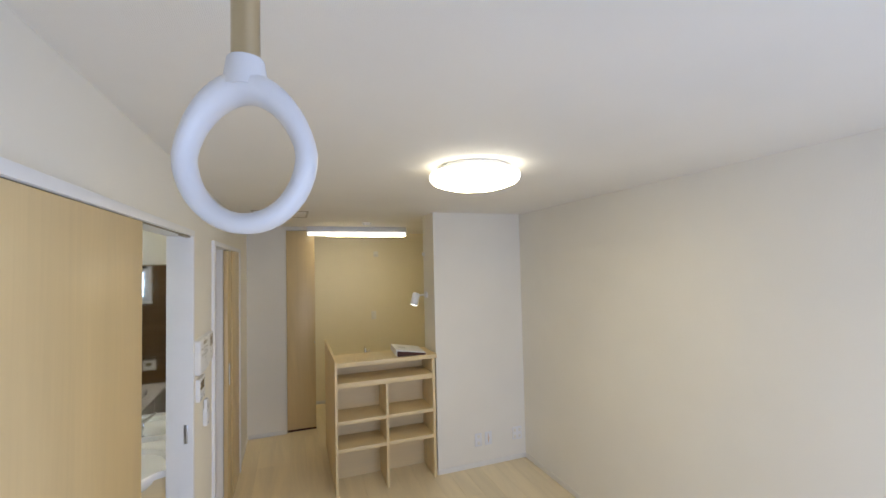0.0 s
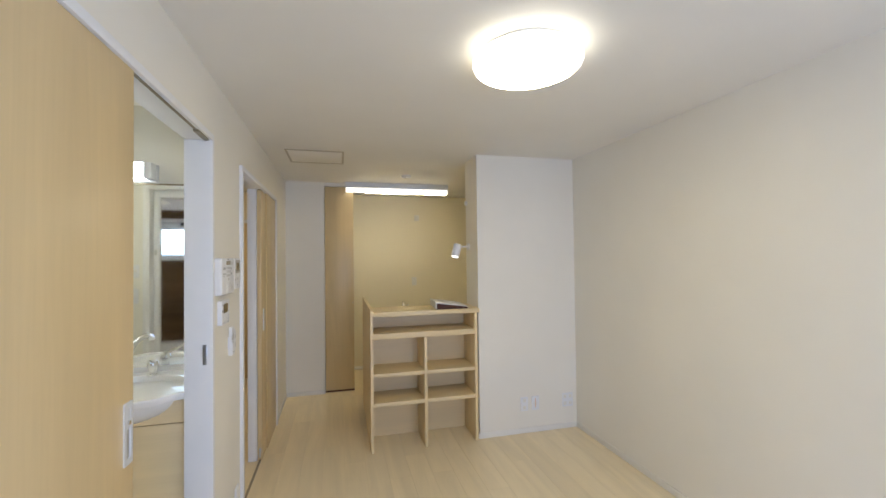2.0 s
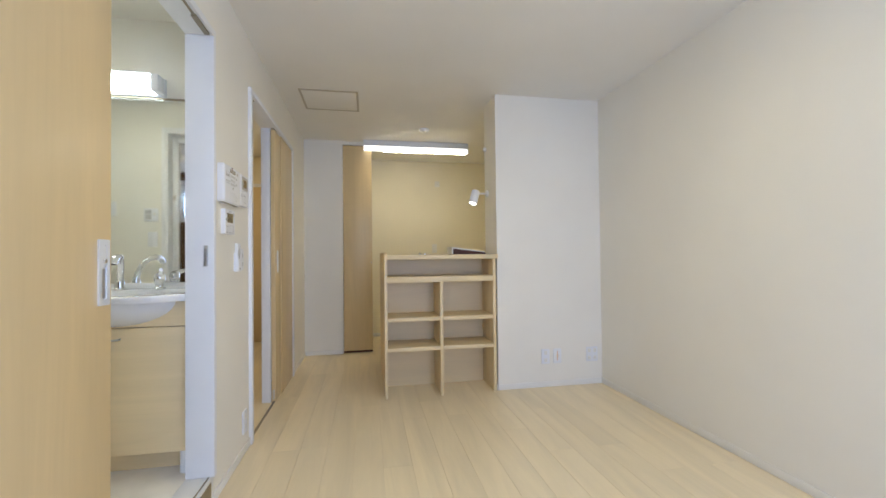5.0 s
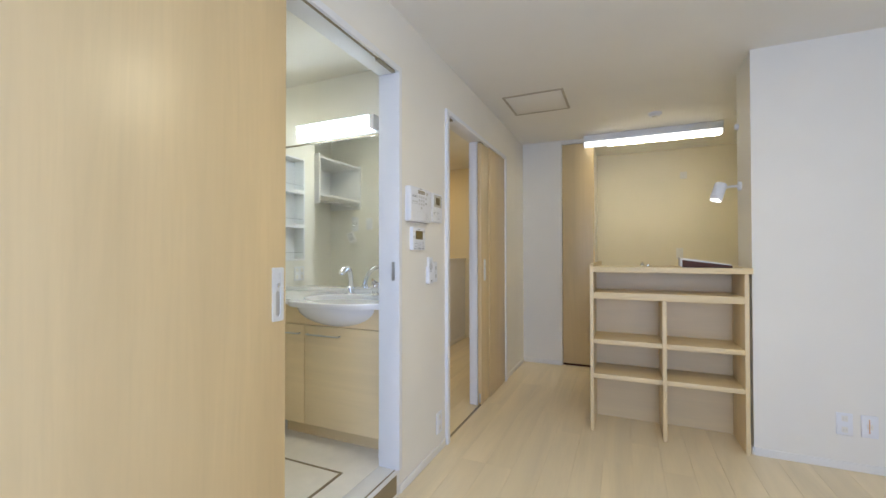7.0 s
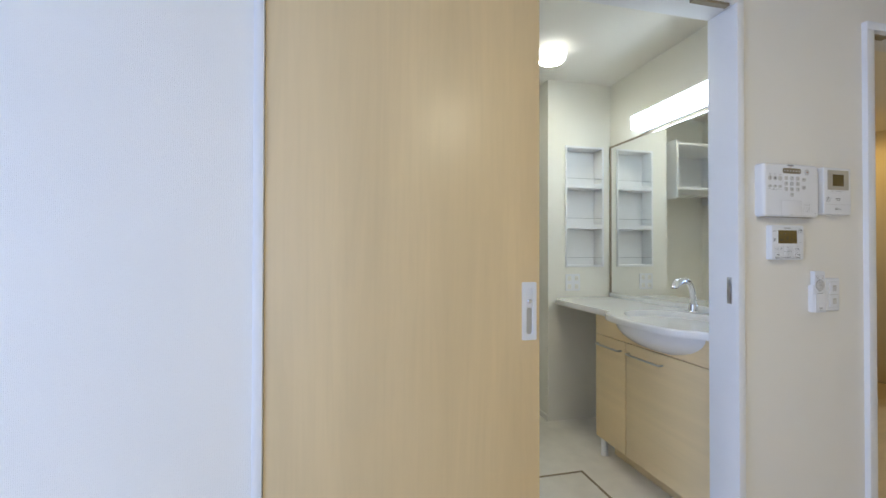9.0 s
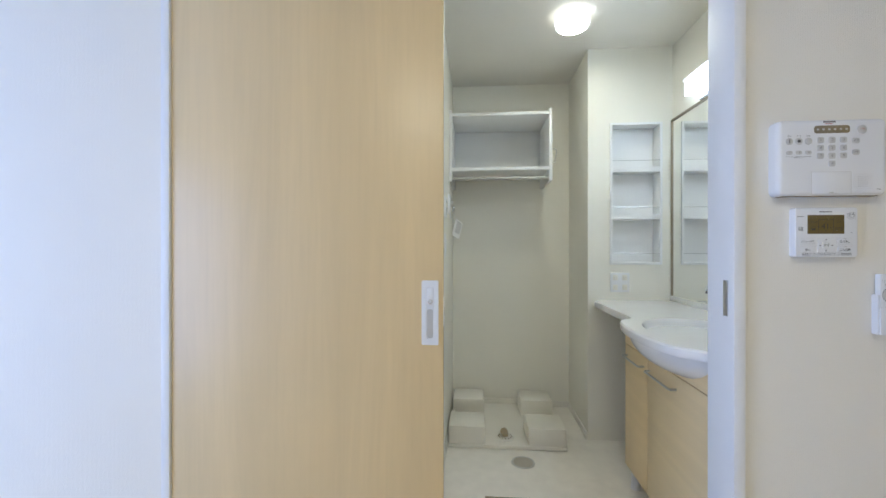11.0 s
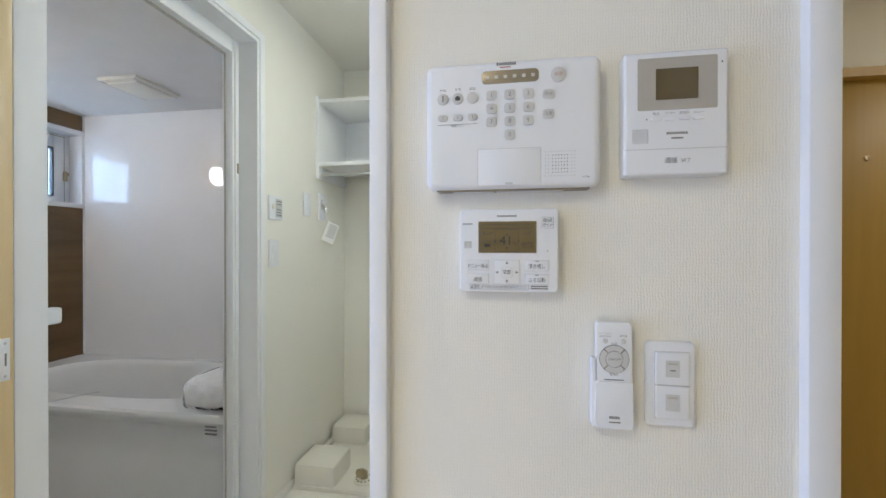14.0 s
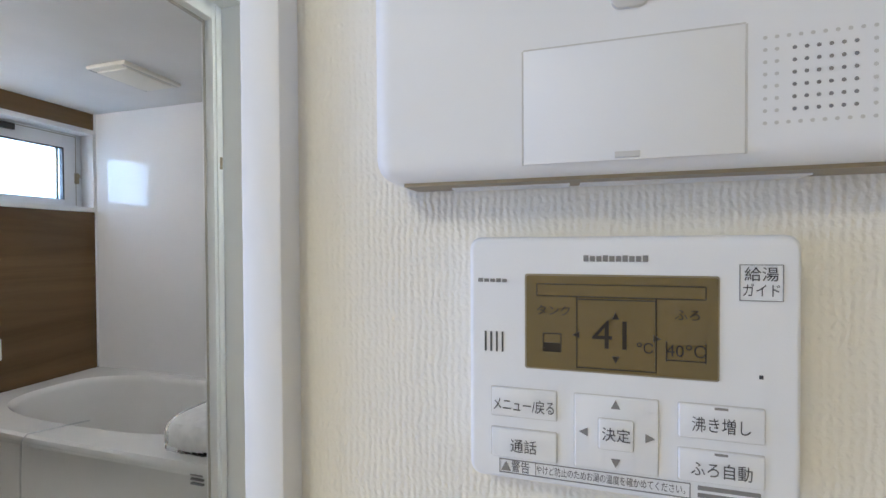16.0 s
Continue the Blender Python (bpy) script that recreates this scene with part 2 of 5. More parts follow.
def tube(points, radius, bm=None, sides=12, closed=False):
    """A round rod along points; radius may be one number or one for each point."""
    bm = bm or bmesh.new()
    pts = [Vector(p) for p in points]
    radii = radius if isinstance(radius, (list, tuple)) else [radius] * len(pts)
    rings = []
    u = None
    for i, p in enumerate(pts):
        a, b = pts[i - 1] if i or closed else p, pts[(i + 1) % len(pts)] if i < len(pts) - 1 or closed else p
        w = (b - a).normalized()
        if u is None:
            u = w.orthogonal().normalized()
        u = (u - w * u.dot(w)).normalized()
        v = w.cross(u)
        rings.append([bm.verts.new(p + radii[i] * (math.cos(k * math.tau / sides) * u + math.sin(k * math.tau / sides) * v)) for k in range(sides)])
    for i in range(len(rings) - (0 if closed else 1)):
        r, s = rings[i], rings[(i + 1) % len(rings)]
        for k in range(sides):
            bm.faces.new((r[k], r[(k + 1) % sides], s[(k + 1) % sides], s[k]))
    if not closed:
        bm.faces.new(rings[0][::-1])
        bm.faces.new(rings[-1])
    return bm


def lathe(profile, centre, axis=(0, 0, 1), bm=None, sides=32):
    """A turned body: profile rows of (radius, height) along the axis from the centre."""
    bm = bm or bmesh.new()
    u, v, w = frame_of(axis)
    c = Vector(centre)
    rings = []
    for r, h in profile:
        if r < 1e-6:
            rings.append([bm.verts.new(c + w * h)])
        else:
            rings.append([bm.verts.new(c + w * h + r * (math.cos(k * math.tau / sides) * u + math.sin(k * math.tau / sides) * v)) for k in range(sides)])
    for a, b in zip(rings, rings[1:]):
        for k in range(sides):
            q = (k + 1) % sides
            if len(a) == 1 and len(b) > 1:
                bm.faces.new((a[0], b[k], b[q]))
            elif len(b) == 1 and len(a) > 1:
                bm.faces.new((a[k], a[q], b[0]))
            elif len(a) > 1:
                bm.faces.new((a[k], a[q], b[q], b[k]))
    for ring in (rings[0], rings[-1]):
        if len(ring) > 1:
            bm.faces.new(ring)
    return bm


def slab(outline, z0, z1, bevel=0.0, plane="xy"):
    """A flat body from a closed outline, thick along the third axis, its rim eased by a bevel."""
    bm = bmesh.new()
    order = {"xy": (0, 1, 2), "yz": (1, 2, 0), "xz": (0, 2, 1)}[plane]

    def at(p, h):
        c = [0, 0, 0]
        c[order[0]], c[order[1]], c[order[2]] = p[0], p[1], h
        return c

    low = [bm.verts.new(at(p, z0)) for p in outline]
    high = [bm.verts.new(at(p, z1)) for p in outline]
    top = bm.faces.new(high)
    bm.faces.new(low[::-1])
    n = len(outline)
    for k in range(n):
        bm.faces.new((low[k], low[(k + 1) % n], high[(k + 1) % n], high[k]))
    if bevel:
        bmesh.ops.bevel(bm, geom=list(top.edges), offset=bevel, segments=3, profile=0.5, affect="EDGES")
    return bm


def rounded(x0, x1, y0, y1, r, steps=5):
    """The outline of a rectangle with round corners."""
    out = []
    for cx, cy, a in ((x1 - r, y0 + r, -90), (x1 - r, y1 - r, 0), (x0 + r, y1 - r, 90), (x0 + r, y0 + r, 180)):
        for k in range(steps + 1):
            t = radians(a + 90 * k / steps)
            out.append((cx + r * math.cos(t), cy + r * math.sin(t)))
    return out


def wall_text(body, y, z, x, size, fit=0.0):
    """Flat lettering on the wall that faces +x, centred on y, z. fit: the width to squeeze it into."""
    curve = bpy.data.curves.new("lettering", "FONT")
    curve.body, curve.size, curve.align_x, curve.align_y = body, size, "CENTER", "CENTER"
    curve.resolution_u = 3
    ob = new("lettering_source", curve)
    me = bpy.data.meshes.new_from_object(ob.evaluated_get(bpy.context.evaluated_depsgraph_get()))
    bpy.data.objects.remove(ob)
    bm = bmesh.new()
    bm.from_mesh(me)
    bpy.data.meshes.remove(me)
    xs = [v.co.x for v in bm.verts] or [0, 1]
    k = fit / (max(xs) - min(xs)) if fit else 1.0
    for v in bm.verts:
        v.co = (x, y + v.co.x * k, z + v.co.y)
    return bm


def merged(*parts):
    bm = parts[0]
    for other in parts[1:]:
        join(bm, other)
    return bm


# ---- large structure ----
H, STEP = 2.40, 0.13
single("wall_left", boxes(
    (-0.10, 0, -1.42, 0.635, 0, H), (-0.10, 0, 0.635, 2.183, 2.113, H), (-0.081, -0.022, 0.66, 1.40, STEP, 2.083),
    (-0.10, 0, 2.183, 2.755, 0, H), (-0.10, 0, 2.755, 4.17, 2.10, H), (-0.10, -0.036, 3.49, 4.13, 0, 2.07),
    (-0.10, 0, 4.17, 5.84, 0, H)), M_WALL, kind="structure")
single("wall_right", boxes((2.635, 2.75, -1.42, 5.84, 0, H)), M_WALL, kind="structure")
single("wall_partition", boxes((1.717, 2.635, 3.37, 3.69, 0, H)), M_WALL, kind="structure")
single("wall_end", boxes((0, 0.415, 4.92, 5.84, 0, H), (0.415, 0.72, 4.995, 5.84, 0, H), (0.415, 0.745, 4.94, 4.995, 2.362, H)), M_WALL, kind="structure")
single("wall_kitchen", boxes((-2.2, 2.75, 5.84, 5.95, 0, H)), M_KITCHENWALL, kind="structure")
single("wall_window", boxes((0, 0.55, -1.42, -1.30, 0, H), (2.35, 2.635, -1.42, -1.30, 0, H),
                            (0.55, 2.35, -1.42, -1.30, 2.08, H), (0.55, 2.35, -1.42, -1.30, 0, 0.04)), M_WALL, kind="structure")
single("ceiling", boxes((-2.2, 2.75, -1.42, 5.95, H, H + 0.1)), M_CEIL, kind="structure")
single("ceiling_washroom", boxes((-1.80, -0.10, 1.345, 2.615, 2.37, H)), M_CEIL, kind="structure")
single("ceiling_bath", boxes((-1.65, -0.10, -0.40, 1.22, 2.13, 2.2)), M_BATHCEIL, kind="structure")
floor = single("floor", boxes((0, 2.635, -1.42, 5.84, -0.12, -0.004)), M_JOINT, kind="structure")
floor_hall = single("floor_hall", boxes((-2.1, 0, 2.72, 5.84, -0.12, -0.004)), M_JOINT, kind="structure")
single("floor_washroom", boxes((-1.80, -0.10, 1.345, 2.615, -0.05, STEP)), M_VINYL, kind="structure")
single("floor_bath", boxes((-1.65, -0.10, -0.40, 1.345, -0.05, 0.09)), M_BATHFLOOR, kind="structure")

# washroom walls, with the deep opening to the bath
single("wall_bath_side", boxes((-1.92, -0.925, 1.22, 1.345, 0, H), (-0.118, -0.10, 1.22, 1.345, 0, H), (-0.925, -0.118, 1.22, 1.345, 2.13, H)), M_WASHWALL, kind="structure")
single("wall_washroom_back", boxes((-1.92, -1.80, 1.345, 2.72, 0, H)), M_WASHWALL, kind="structure")
single("wall_mirror", boxes((-1.80, -0.10, 2.615, 2.72, 0, H)), M_WASHWALL, kind="structure")
single("wall_pilaster", boxes(
    (-1.80, -1.315, 2.15, 2.283, 0, 2.37), (-1.80, -1.315, 2.544, 2.615, 0, 2.37), (-1.80, -1.315, 2.283, 2.544, 0, 1.149),
    (-1.80, -1.315, 2.283, 2.544, 1.93, 2.37), (-1.80, -1.405, 2.283, 2.544, 1.149, 1.93)), M_WASHWALL, kind="structure")

# bath walls
single("wall_bath_end", boxes((-1.78, -1.65, -0.55, 1.22, 0, 2.13)), M_BATHPANEL, kind="structure")
single("wall_bath_window", boxes(
    (-1.65, -0.10, -0.55, -0.40, 0, 1.545), (-1.65, -0.10, -0.55, -0.40, 2.01, 2.13),
    (-1.65, -1.642, -0.55, -0.40, 1.545, 2.01), (-1.10, -0.10, -0.55, -0.40, 1.545, 2.01)), M_BATHBROWN, kind="structure")
single("wall_bath_door", boxes((-1.65, -0.925, 1.208, 1.22, 0.09, 2.13), (-0.118, -0.10, 1.208, 1.22, 0.09, 2.13)), M_BATHPANEL, kind="structure")
single("wall_bath_near", boxes((-0.112, -0.10, -0.40, 1.208, 0.09, 2.13)), M_BATHPANEL, kind="structure")

# hall walls beyond the second sliding door
single("wall_hall", boxes((-1.52, -1.40, 2.72, 3.56, 0, H), (-1.52, -1.40, 4.36, 4.97, 0, H), (-1.52, -1.40, 3.56, 4.36, 2.03, H),
                          (-2.2, -1.40, 4.97, 5.07, 0, H)), M_WALL, kind="structure")
single("wall_stair", boxes((-2.2, -2.1, 5.07, 5.84, 0, H)), M_WALL, kind="structure")
single("wall_half", boxes((-1.14, -1.04, 5.0, 5.84, 0, 1.10)), M_TRIM, kind="structure")
single("trim_half_wall_cap", boxes((-1.155, -1.025, 4.985, 5.84, 1.10, 1.125), bevel=0.004), M_TRIM, kind="structure")

# baseboards
for x0, x1, y0, y1 in ((2.627, 2.635, -1.30, 3.37), (1.717, 2.627, 3.362, 3.37), (0, 0.008, -1.30, 0.635), (0, 0.008, 2.185, 2.755), (0, 0.008, 4.17, 4.92),
                       (0.008, 0.415, 4.912, 4.92), (0.745, 2.635, 5.832, 5.84), (2.627, 2.635, 3.69, 5.832), (1.709, 1.717, 3.37, 3.69), (-1.04, -1.032, 5.0, 5.84)):
    single("baseboard", boxes((x0, x1, y0, y1, 0, 0.045), bevel=0.002), M_BASE, kind="structure")
for x0, x1, y0, y1 in ((-1.80, -1.792, 1.345, 2.15), (-1.792, -0.93, 1.345, 1.353), (-1.792, -1.315, 2.142, 2.15)):
    single("baseboard", boxes((x0, x1, y0, y1, STEP, STEP + 0.04), bevel=0.002), M_BASE, kind="structure")


# ---- doors and frames ----
single("sill_washroom", boxes((-0.10, 0.004, 0.635, 2.183, 0, STEP), bevel=0.003), M_TRIM, kind="structure")
frame_1 = thing("door_frame_1", (0, 2.16, 0), "white painted frame round the washroom opening", "door frame", kind="structure")
part("left_jamb", box(-0.10, 0.018, 0.635, 0.660, STEP, 2.083, 0.002), M_TRIM, frame_1)
right_jamb = part("right_jamb", box(-0.10, 0.018, 2.155, 2.183, STEP, 2.083, 0.002), M_TRIM, frame_1)
part("head", box(-0.10, 0.018, 0.635, 2.183, 2.083, 2.113, 0.002), M_TRIM, frame_1)
part("middle_jamb", box(-0.081, -0.022, 1.400, 1.425, STEP, 2.083, 0.002), M_TRIM, frame_1)
part("strike_plate", merged(box(-0.024, -0.006, 2.1525, 2.156, 1.055, 1.147, 0.001), box(-0.019, -0.011, 2.1515, 2.153, 1.085, 1.115)), M_STEEL, right_jamb, "small steel strike plate")
part("upper_rail", boxes((-0.012, 0.008, 1.99, 2.135, 2.074, 2.084), (-0.006, 0.003, 0.665, 1.99, 2.079, 2.084)), M_ALU, frame_1, "brown metal door rail")
part("threshold_rail", boxes((-0.008, -0.002, 0.665, 2.15, STEP + 0.0005, STEP + 0.003), (0.004, 0.006, 0.7, 2.15, 0.02, 0.11)), M_ALU, frame_1, "thin brown floor rail")


def recessed_plate(outer, inner, x0, x1, depth):
    """A plate on the wall facing +x with a rounded finger recess; both outlines have the same count."""
    bm = bmesh.new()
    rows = [[bm.verts.new((x, p[0], p[1])) for p in outline] for outline, x in
            ((outer, x0), (outer, x1), (inner, x1), (inner, x1 - depth))]
    n = len(outer)
    for a, b in zip(rows, rows[1:]):
        for k in range(n):
            bm.faces.new((a[k], a[(k + 1) % n], b[(k + 1) % n], b[k]))
    bm.faces.new(rows[-1])
    return bm


def pull(y0, y1, z0, z1, x, parent):
    h = part("handle", recessed_plate(rounded(y0, y1, z0, z1, 0.004), rounded(y0 + 0.012, y1 - 0.012, z0 + 0.015, z1 - 0.015, 0.0095), x, x + 0.004, 0.003), M_PULL, parent, "satin silver recessed pull")
    part("lock_knob", lathe([(0.0, 0), (0.0062, 0), (0.0062, 0.004), (0.005, 0.005), (0, 0.005)], (x + 0.003, (y0 + y1) / 2, z1 - 0.056), (1, 0, 0), sides=16), M_CHROME, h)
    part("lock_panel", box(x + 0.0012, x + 0.0030, y0 + 0.0125, y1 - 0.0125, z1 - 0.074, z1 - 0.019, 0.0006), M_PULL, h)
    part("finger_cup", slab(rounded(y0 + 0.0145, y1 - 0.0145, z0 + 0.0175, z1 - 0.076, 0.0068), x + 0.0011, x + 0.0016, plane="yz"), M_STEEL, h, "darker finger recess")
    return h


door_1 = thing("door_1", (0, 1.05, STEP), "pale wood sliding door standing half open", "sliding door", kind="structure")
leaf = part("leaf", box(-0.019, 0.011, 0.6612, 1.428, STEP + 0.004, 2.079, 0.0015), M_DOOR, door_1)
pull(1.371, 1.416, 0.972, 1.143, 0.011, door_1)
part("latch_plate", merged(box(-0.012, 0.004, 1.427, 1.430, 1.02, 1.10, 0.001), box(-0.008, 0.0, 1.429, 1.4306, 1.035, 1.085)), M_WHITE, door_1, "white latch plate on the edge")
part("latch_slot", box(-0.0055, -0.0025, 1.4300, 1.4312, 1.048, 1.072), M_INKGREY, door_1)
for z in (1.029, 1.091):
    part("screw", lathe([(0, 0), (0.0028, 0), (0.002, 0.0008), (0, 0.001)], (-0.004, 1.430, z), (0, 1, 0), sides=10), M_STEEL, door_1)

frame_2 = thing("door_frame_2", (0, 2.77, 0), "white painted frame round the hall opening", "door frame", kind="structure")
part("left_jamb", box(-0.10, 0.018, 2.755, 2.793, 0, 2.070, 0.002), M_TRIM, frame_2)
part("right_jamb", box(-0.10, 0.018, 4.130, 4.170, 0, 2.070, 0.002), M_TRIM, frame_2)
part("head", box(-0.10, 0.018, 2.755, 4.170, 2.070, 2.10, 0.002), M_TRIM, frame_2)
part("middle_jamb", box(-0.10, -0.036, 3.462, 3.490, 0, 2.070, 0.002), M_TRIM, frame_2)
part("floor_rail", boxes((-0.024, -0.008, 2.793, 3.66, 0.0005, 0.003)), M_ALU, frame_2, "brown metal floor rail")
part("upper_rail", boxes((-0.026, -0.004, 2.795, 2.90, 2.062, 2.071), (-0.026, -0.004, 3.46, 3.54, 2.062, 2.071)), M_ALU, frame_2)
door_2 = thing("door_2", (0, 3.8, 0), "pale wood sliding door pushed back beside a fixed panel", "sliding door", kind="structure")
part("leaf", box(-0.033, -0.004, 3.474, 4.12, 0.005, 2.064, 0.0015), M_DOOR, door_2)
part("cover_panel", box(-0.0025, 0.006, 3.665, 4.129, 0.004, 2.068, 0.001), M_DOOR, door_2, "fixed pale wood cover panel")
pull(3.535, 3.580, 0.972, 1.143, -0.004, door_2)
part("edge_roller", merged(box(-0.026, -0.010, 3.470, 3.475, 0.02, 0.09, 0.001), box(-0.022, -0.014, 3.468, 3.471, 0.035, 0.075)), M_STEEL, door_2)

door_k = thing("door_3", (0.585, 4.97, 0), "tall pale wood closet door beside the kitchen", "closet door", kind="structure")
part("leaf", box(0.420, 0.740, 4.950, 4.980, 0.022, 2.355, 0.002), M_DOOR, door_k)
# Dark brown strip paints the shaded gap between leaf and floor.
part("gap_shade_strip", box(0.420, 0.740, 4.953, 4.990, 0.001, 0.018), M_BINDER, door_k)
part("edge_knob", lathe([(0, 0), (0.007, 0), (0.008, 0.012), (0.005, 0.016), (0, 0.017)], (0.728, 4.95, 1.02), (0, -1, 0), sides=14), M_STEEL, door_k)

door_h = thing("door_4", (-1.42, 3.96, 0), "brown wood hall door, closed, in a pale frame", "door", kind="structure")
part("leaf", box(-1.47, -1.435, 3.77, 4.33, 0.01, 2.0, 0.002), M_HALLDOOR, door_h)
part("frame", boxes((-1.50, -1.385, 3.56, 3.60, 0, 2.0), (-1.50, -1.385, 4.33, 4.36, 0, 2.0), (-1.50, -1.385, 3.56, 4.36, 2.0, 2.04)), M_HALLDOOR, door_h)
part("side_panel", box(-1.475, -1.44, 3.60, 3.768, 0.01, 2.0, 0.002), M_DOOR, door_h, "narrow pale side panel")
part("peephole", lathe([(0, 0), (0.011, 0), (0.011, 0.005), (0.006, 0.006), (0.006, 0.003), (0, 0.003)], (-1.435, 3.90, 1.66), (1, 0, 0), sides=16), M_BRASSY, door_h)

door_e = thing("door_5", (-0.6, 5.83, 0), "pale wood door in a white frame at the hall end", "door", kind="structure")
part("leaf", box(-0.865, -0.17, 5.815, 5.838, 0.006, 2.0, 0.002), M_DOOR, door_e)
part("frame", boxes((-0.91, -0.868, 5.80, 5.84, 0, 2.0), (-0.167, -0.125, 5.80, 5.84, 0, 2.0), (-0.91, -0.125, 5.80, 5.84, 2.0, 2.04), bevel=0.002), M_TRIM, door_e)

gate = thing("stair_gate", (-1.09, 4.96, 0), "folded pale wood stair gate against the half wall", "gate")
part("panel", box(-1.135, -1.045, 4.955, 4.982, 0.02, 1.08, 0.003), M_SHELFV, gate)
for z in (0.13, 0.22, 0.80, 0.93):
    part("hinge", box(-1.142, -1.105, 4.945, 4.957, z, z + 0.045, 0.002), M_ALU, gate)

# bath opening: painted reveal and metal door frame
bath_frame = thing("door_frame_3", (-0.92, 1.28, STEP), "white metal bath door frame in a deep opening", "door frame", kind="structure")
part("casing", boxes((-0.955, -0.925, 1.345, 1.352, STEP, 2.16), (-0.118, -0.102, 1.345, 1.352, STEP, 2.16), (-0.925, -0.118, 1.345, 1.352, 2.13, 2.16), bevel=0.001), M_BOARD, bath_frame)
for x0, x1 in ((-0.925, -0.912), (-0.131, -0.118)):
    part("reveal", box(x0, x1, 1.208, 1.345, STEP, 2.13), M_BOARD, bath_frame)
part("reveal_head", box(-0.912, -0.131, 1.208, 1.345, 2.117, 2.13), M_BOARD, bath_frame)
for x0, x1 in ((-0.912, -0.872), (-0.171, -0.131)):
    part("stile", merged(box(x0, x1, 1.215, 1.262, STEP, 2.117, 0.003), box(x0 + 0.010, x1 - 0.010, 1.262, 1.268, STEP, 2.11, 0.001)), M_BOARD, bath_frame)
part("head_rail", box(-0.872, -0.171, 1.215, 1.262, 2.06, 2.117, 0.003), M_BOARD, bath_frame)
part("sill", box(-0.912, -0.131, 1.208, 1.35, STEP, STEP + 0.022, 0.004), M_BOARD, bath_frame)
part("gasket", boxes((-0.874, -0.869, 1.225, 1.232, STEP + 0.02, 2.06), (-0.872, -0.171, 1.225, 1.232, 2.052, 2.06)), M_GREYPANEL, bath_frame)
part("hinge_plate", box(-0.900, -0.890, 1.262, 1.270, 1.575, 1.615, 0.001), M_ALU, bath_frame)

bath_door = thing("door_6", (-0.20, 1.05, STEP), "white folding bath door, folded open inside the bath", "folding door", kind="structure")
for x0 in (-0.196, -0.228):
    part("leaf", box(x0, x0 + 0.026, 0.83, 1.185, STEP + 0.02, 2.045, 0.003), M_BOARD, bath_door)
for z in (0.35, 1.05, 1.80):
    part("hinge", box(-0.203, -0.195, 0.826, 0.832, z, z + 0.06, 0.001), M_STEEL, bath_door)
part("handle", merged(box(-0.306, -0.226, 1.138, 1.172, 1.066, 1.110, 0.008, segments=3), box(-0.232, -0.2275, 1.128, 1.18, 1.03, 1.145, 0.002)), M_WHITE, bath_door, "rounded white plastic grip")

# ---- windows ----
win = thing("window_1", (1.45, -1.36, 0.04), "white framed balcony window", "window", kind="structure")
part("window_frame", boxes((0.55, 0.61, -1.39, -1.33, 0.04, 2.08), (2.29, 2.35, -1.39, -1.33, 0.04, 2.08), (0.61, 2.29, -1.39, -1.33, 2.02, 2.08),
                           (0.61, 2.29, -1.39, -1.33, 0.04, 0.10), (1.42, 1.48, -1.385, -1.345, 0.10, 2.02), bevel=0.003), M_WHITE, win)
for x0, x1 in ((0.61, 1.42), (1.48, 2.29)):
    pane = part("pane", boxes((x0, x1, -1.372, -1.366, 0.10, 2.02)), M_FROST, win)
    pane.visible_shadow = False
bwin = thing("window_2", (-1.37, -0.47, 1.545), "small frosted bath window in a white frame", "window", kind="structure")
part("window_sill", boxes((-1.642, -1.632, -0.53, -0.392, 1.545, 2.01), (-1.11, -1.10, -0.53, -0.392, 1.545, 2.01), (-1.642, -1.10, -0.53, -0.392, 2.0, 2.012),
                          (-1.642, -1.10, -0.53, -0.392, 1.543, 1.556), (-1.648, -1.09, -0.400, -0.388, 1.527, 1.549), (-1.648, -1.09, -0.400, -0.388, 2.006, 2.028), bevel=0.001), M_TRIM, bwin)
part("window_frame", boxes((-1.632, -1.535, -0.535, -0.49, 1.556, 2.0), (-1.215, -1.11, -0.535, -0.49, 1.556, 2.0), (-1.535, -1.215, -0.535, -0.49, 1.905, 2.0),
                           (-1.535, -1.215, -0.535, -0.49, 1.556, 1.600), bevel=0.003), M_WHITE, bwin)
bpane = part("pane", boxes((-1.535, -1.215, -0.520, -0.514, 1.600, 1.905)), M_FROST, bwin)
bpane.visible_shadow = False
single("backdrop", boxes((-1.9, -0.8, -0.72, -0.71, 1.3, 2.3)), M_SKYCARD, kind="structure")
part("seal", boxes((-1.537, -1.530, -0.5145, -0.488, 1.598, 1.908), (-1.53, -1.215, -0.5145, -0.488, 1.900, 1.908), (-1.53, -1.215, -0.5145, -0.511, 1.598, 1.605)), M_DARK, bwin)
part("stay_bar", box(-1.516, -1.506, -0.5135, -0.500, 1.60, 1.905, 0.001), M_ALU, bwin)
part("gap", boxes((-1.601, -1.598, -0.4895, -0.4885, 1.57, 1.99), (-1.601, -1.115, -0.4895, -0.4885, 1.984, 1.987)), M_ALU, bwin)
part("latch", merged(box(-1.607, -1.592, -0.492, -0.470, 1.70, 1.765, 0.003), box(-1.604, -1.596, -0.475, -0.455, 1.735, 1.755, 0.002)), M_BRASSY, bwin)
part("opener", merged(box(-1.30, -1.18, -0.490, -0.468, 1.95, 1.985, 0.003), tube([(-1.28, -0.475, 1.955), (-1.16, -0.47, 1.955)], 0.004)), M_DARK, bwin)


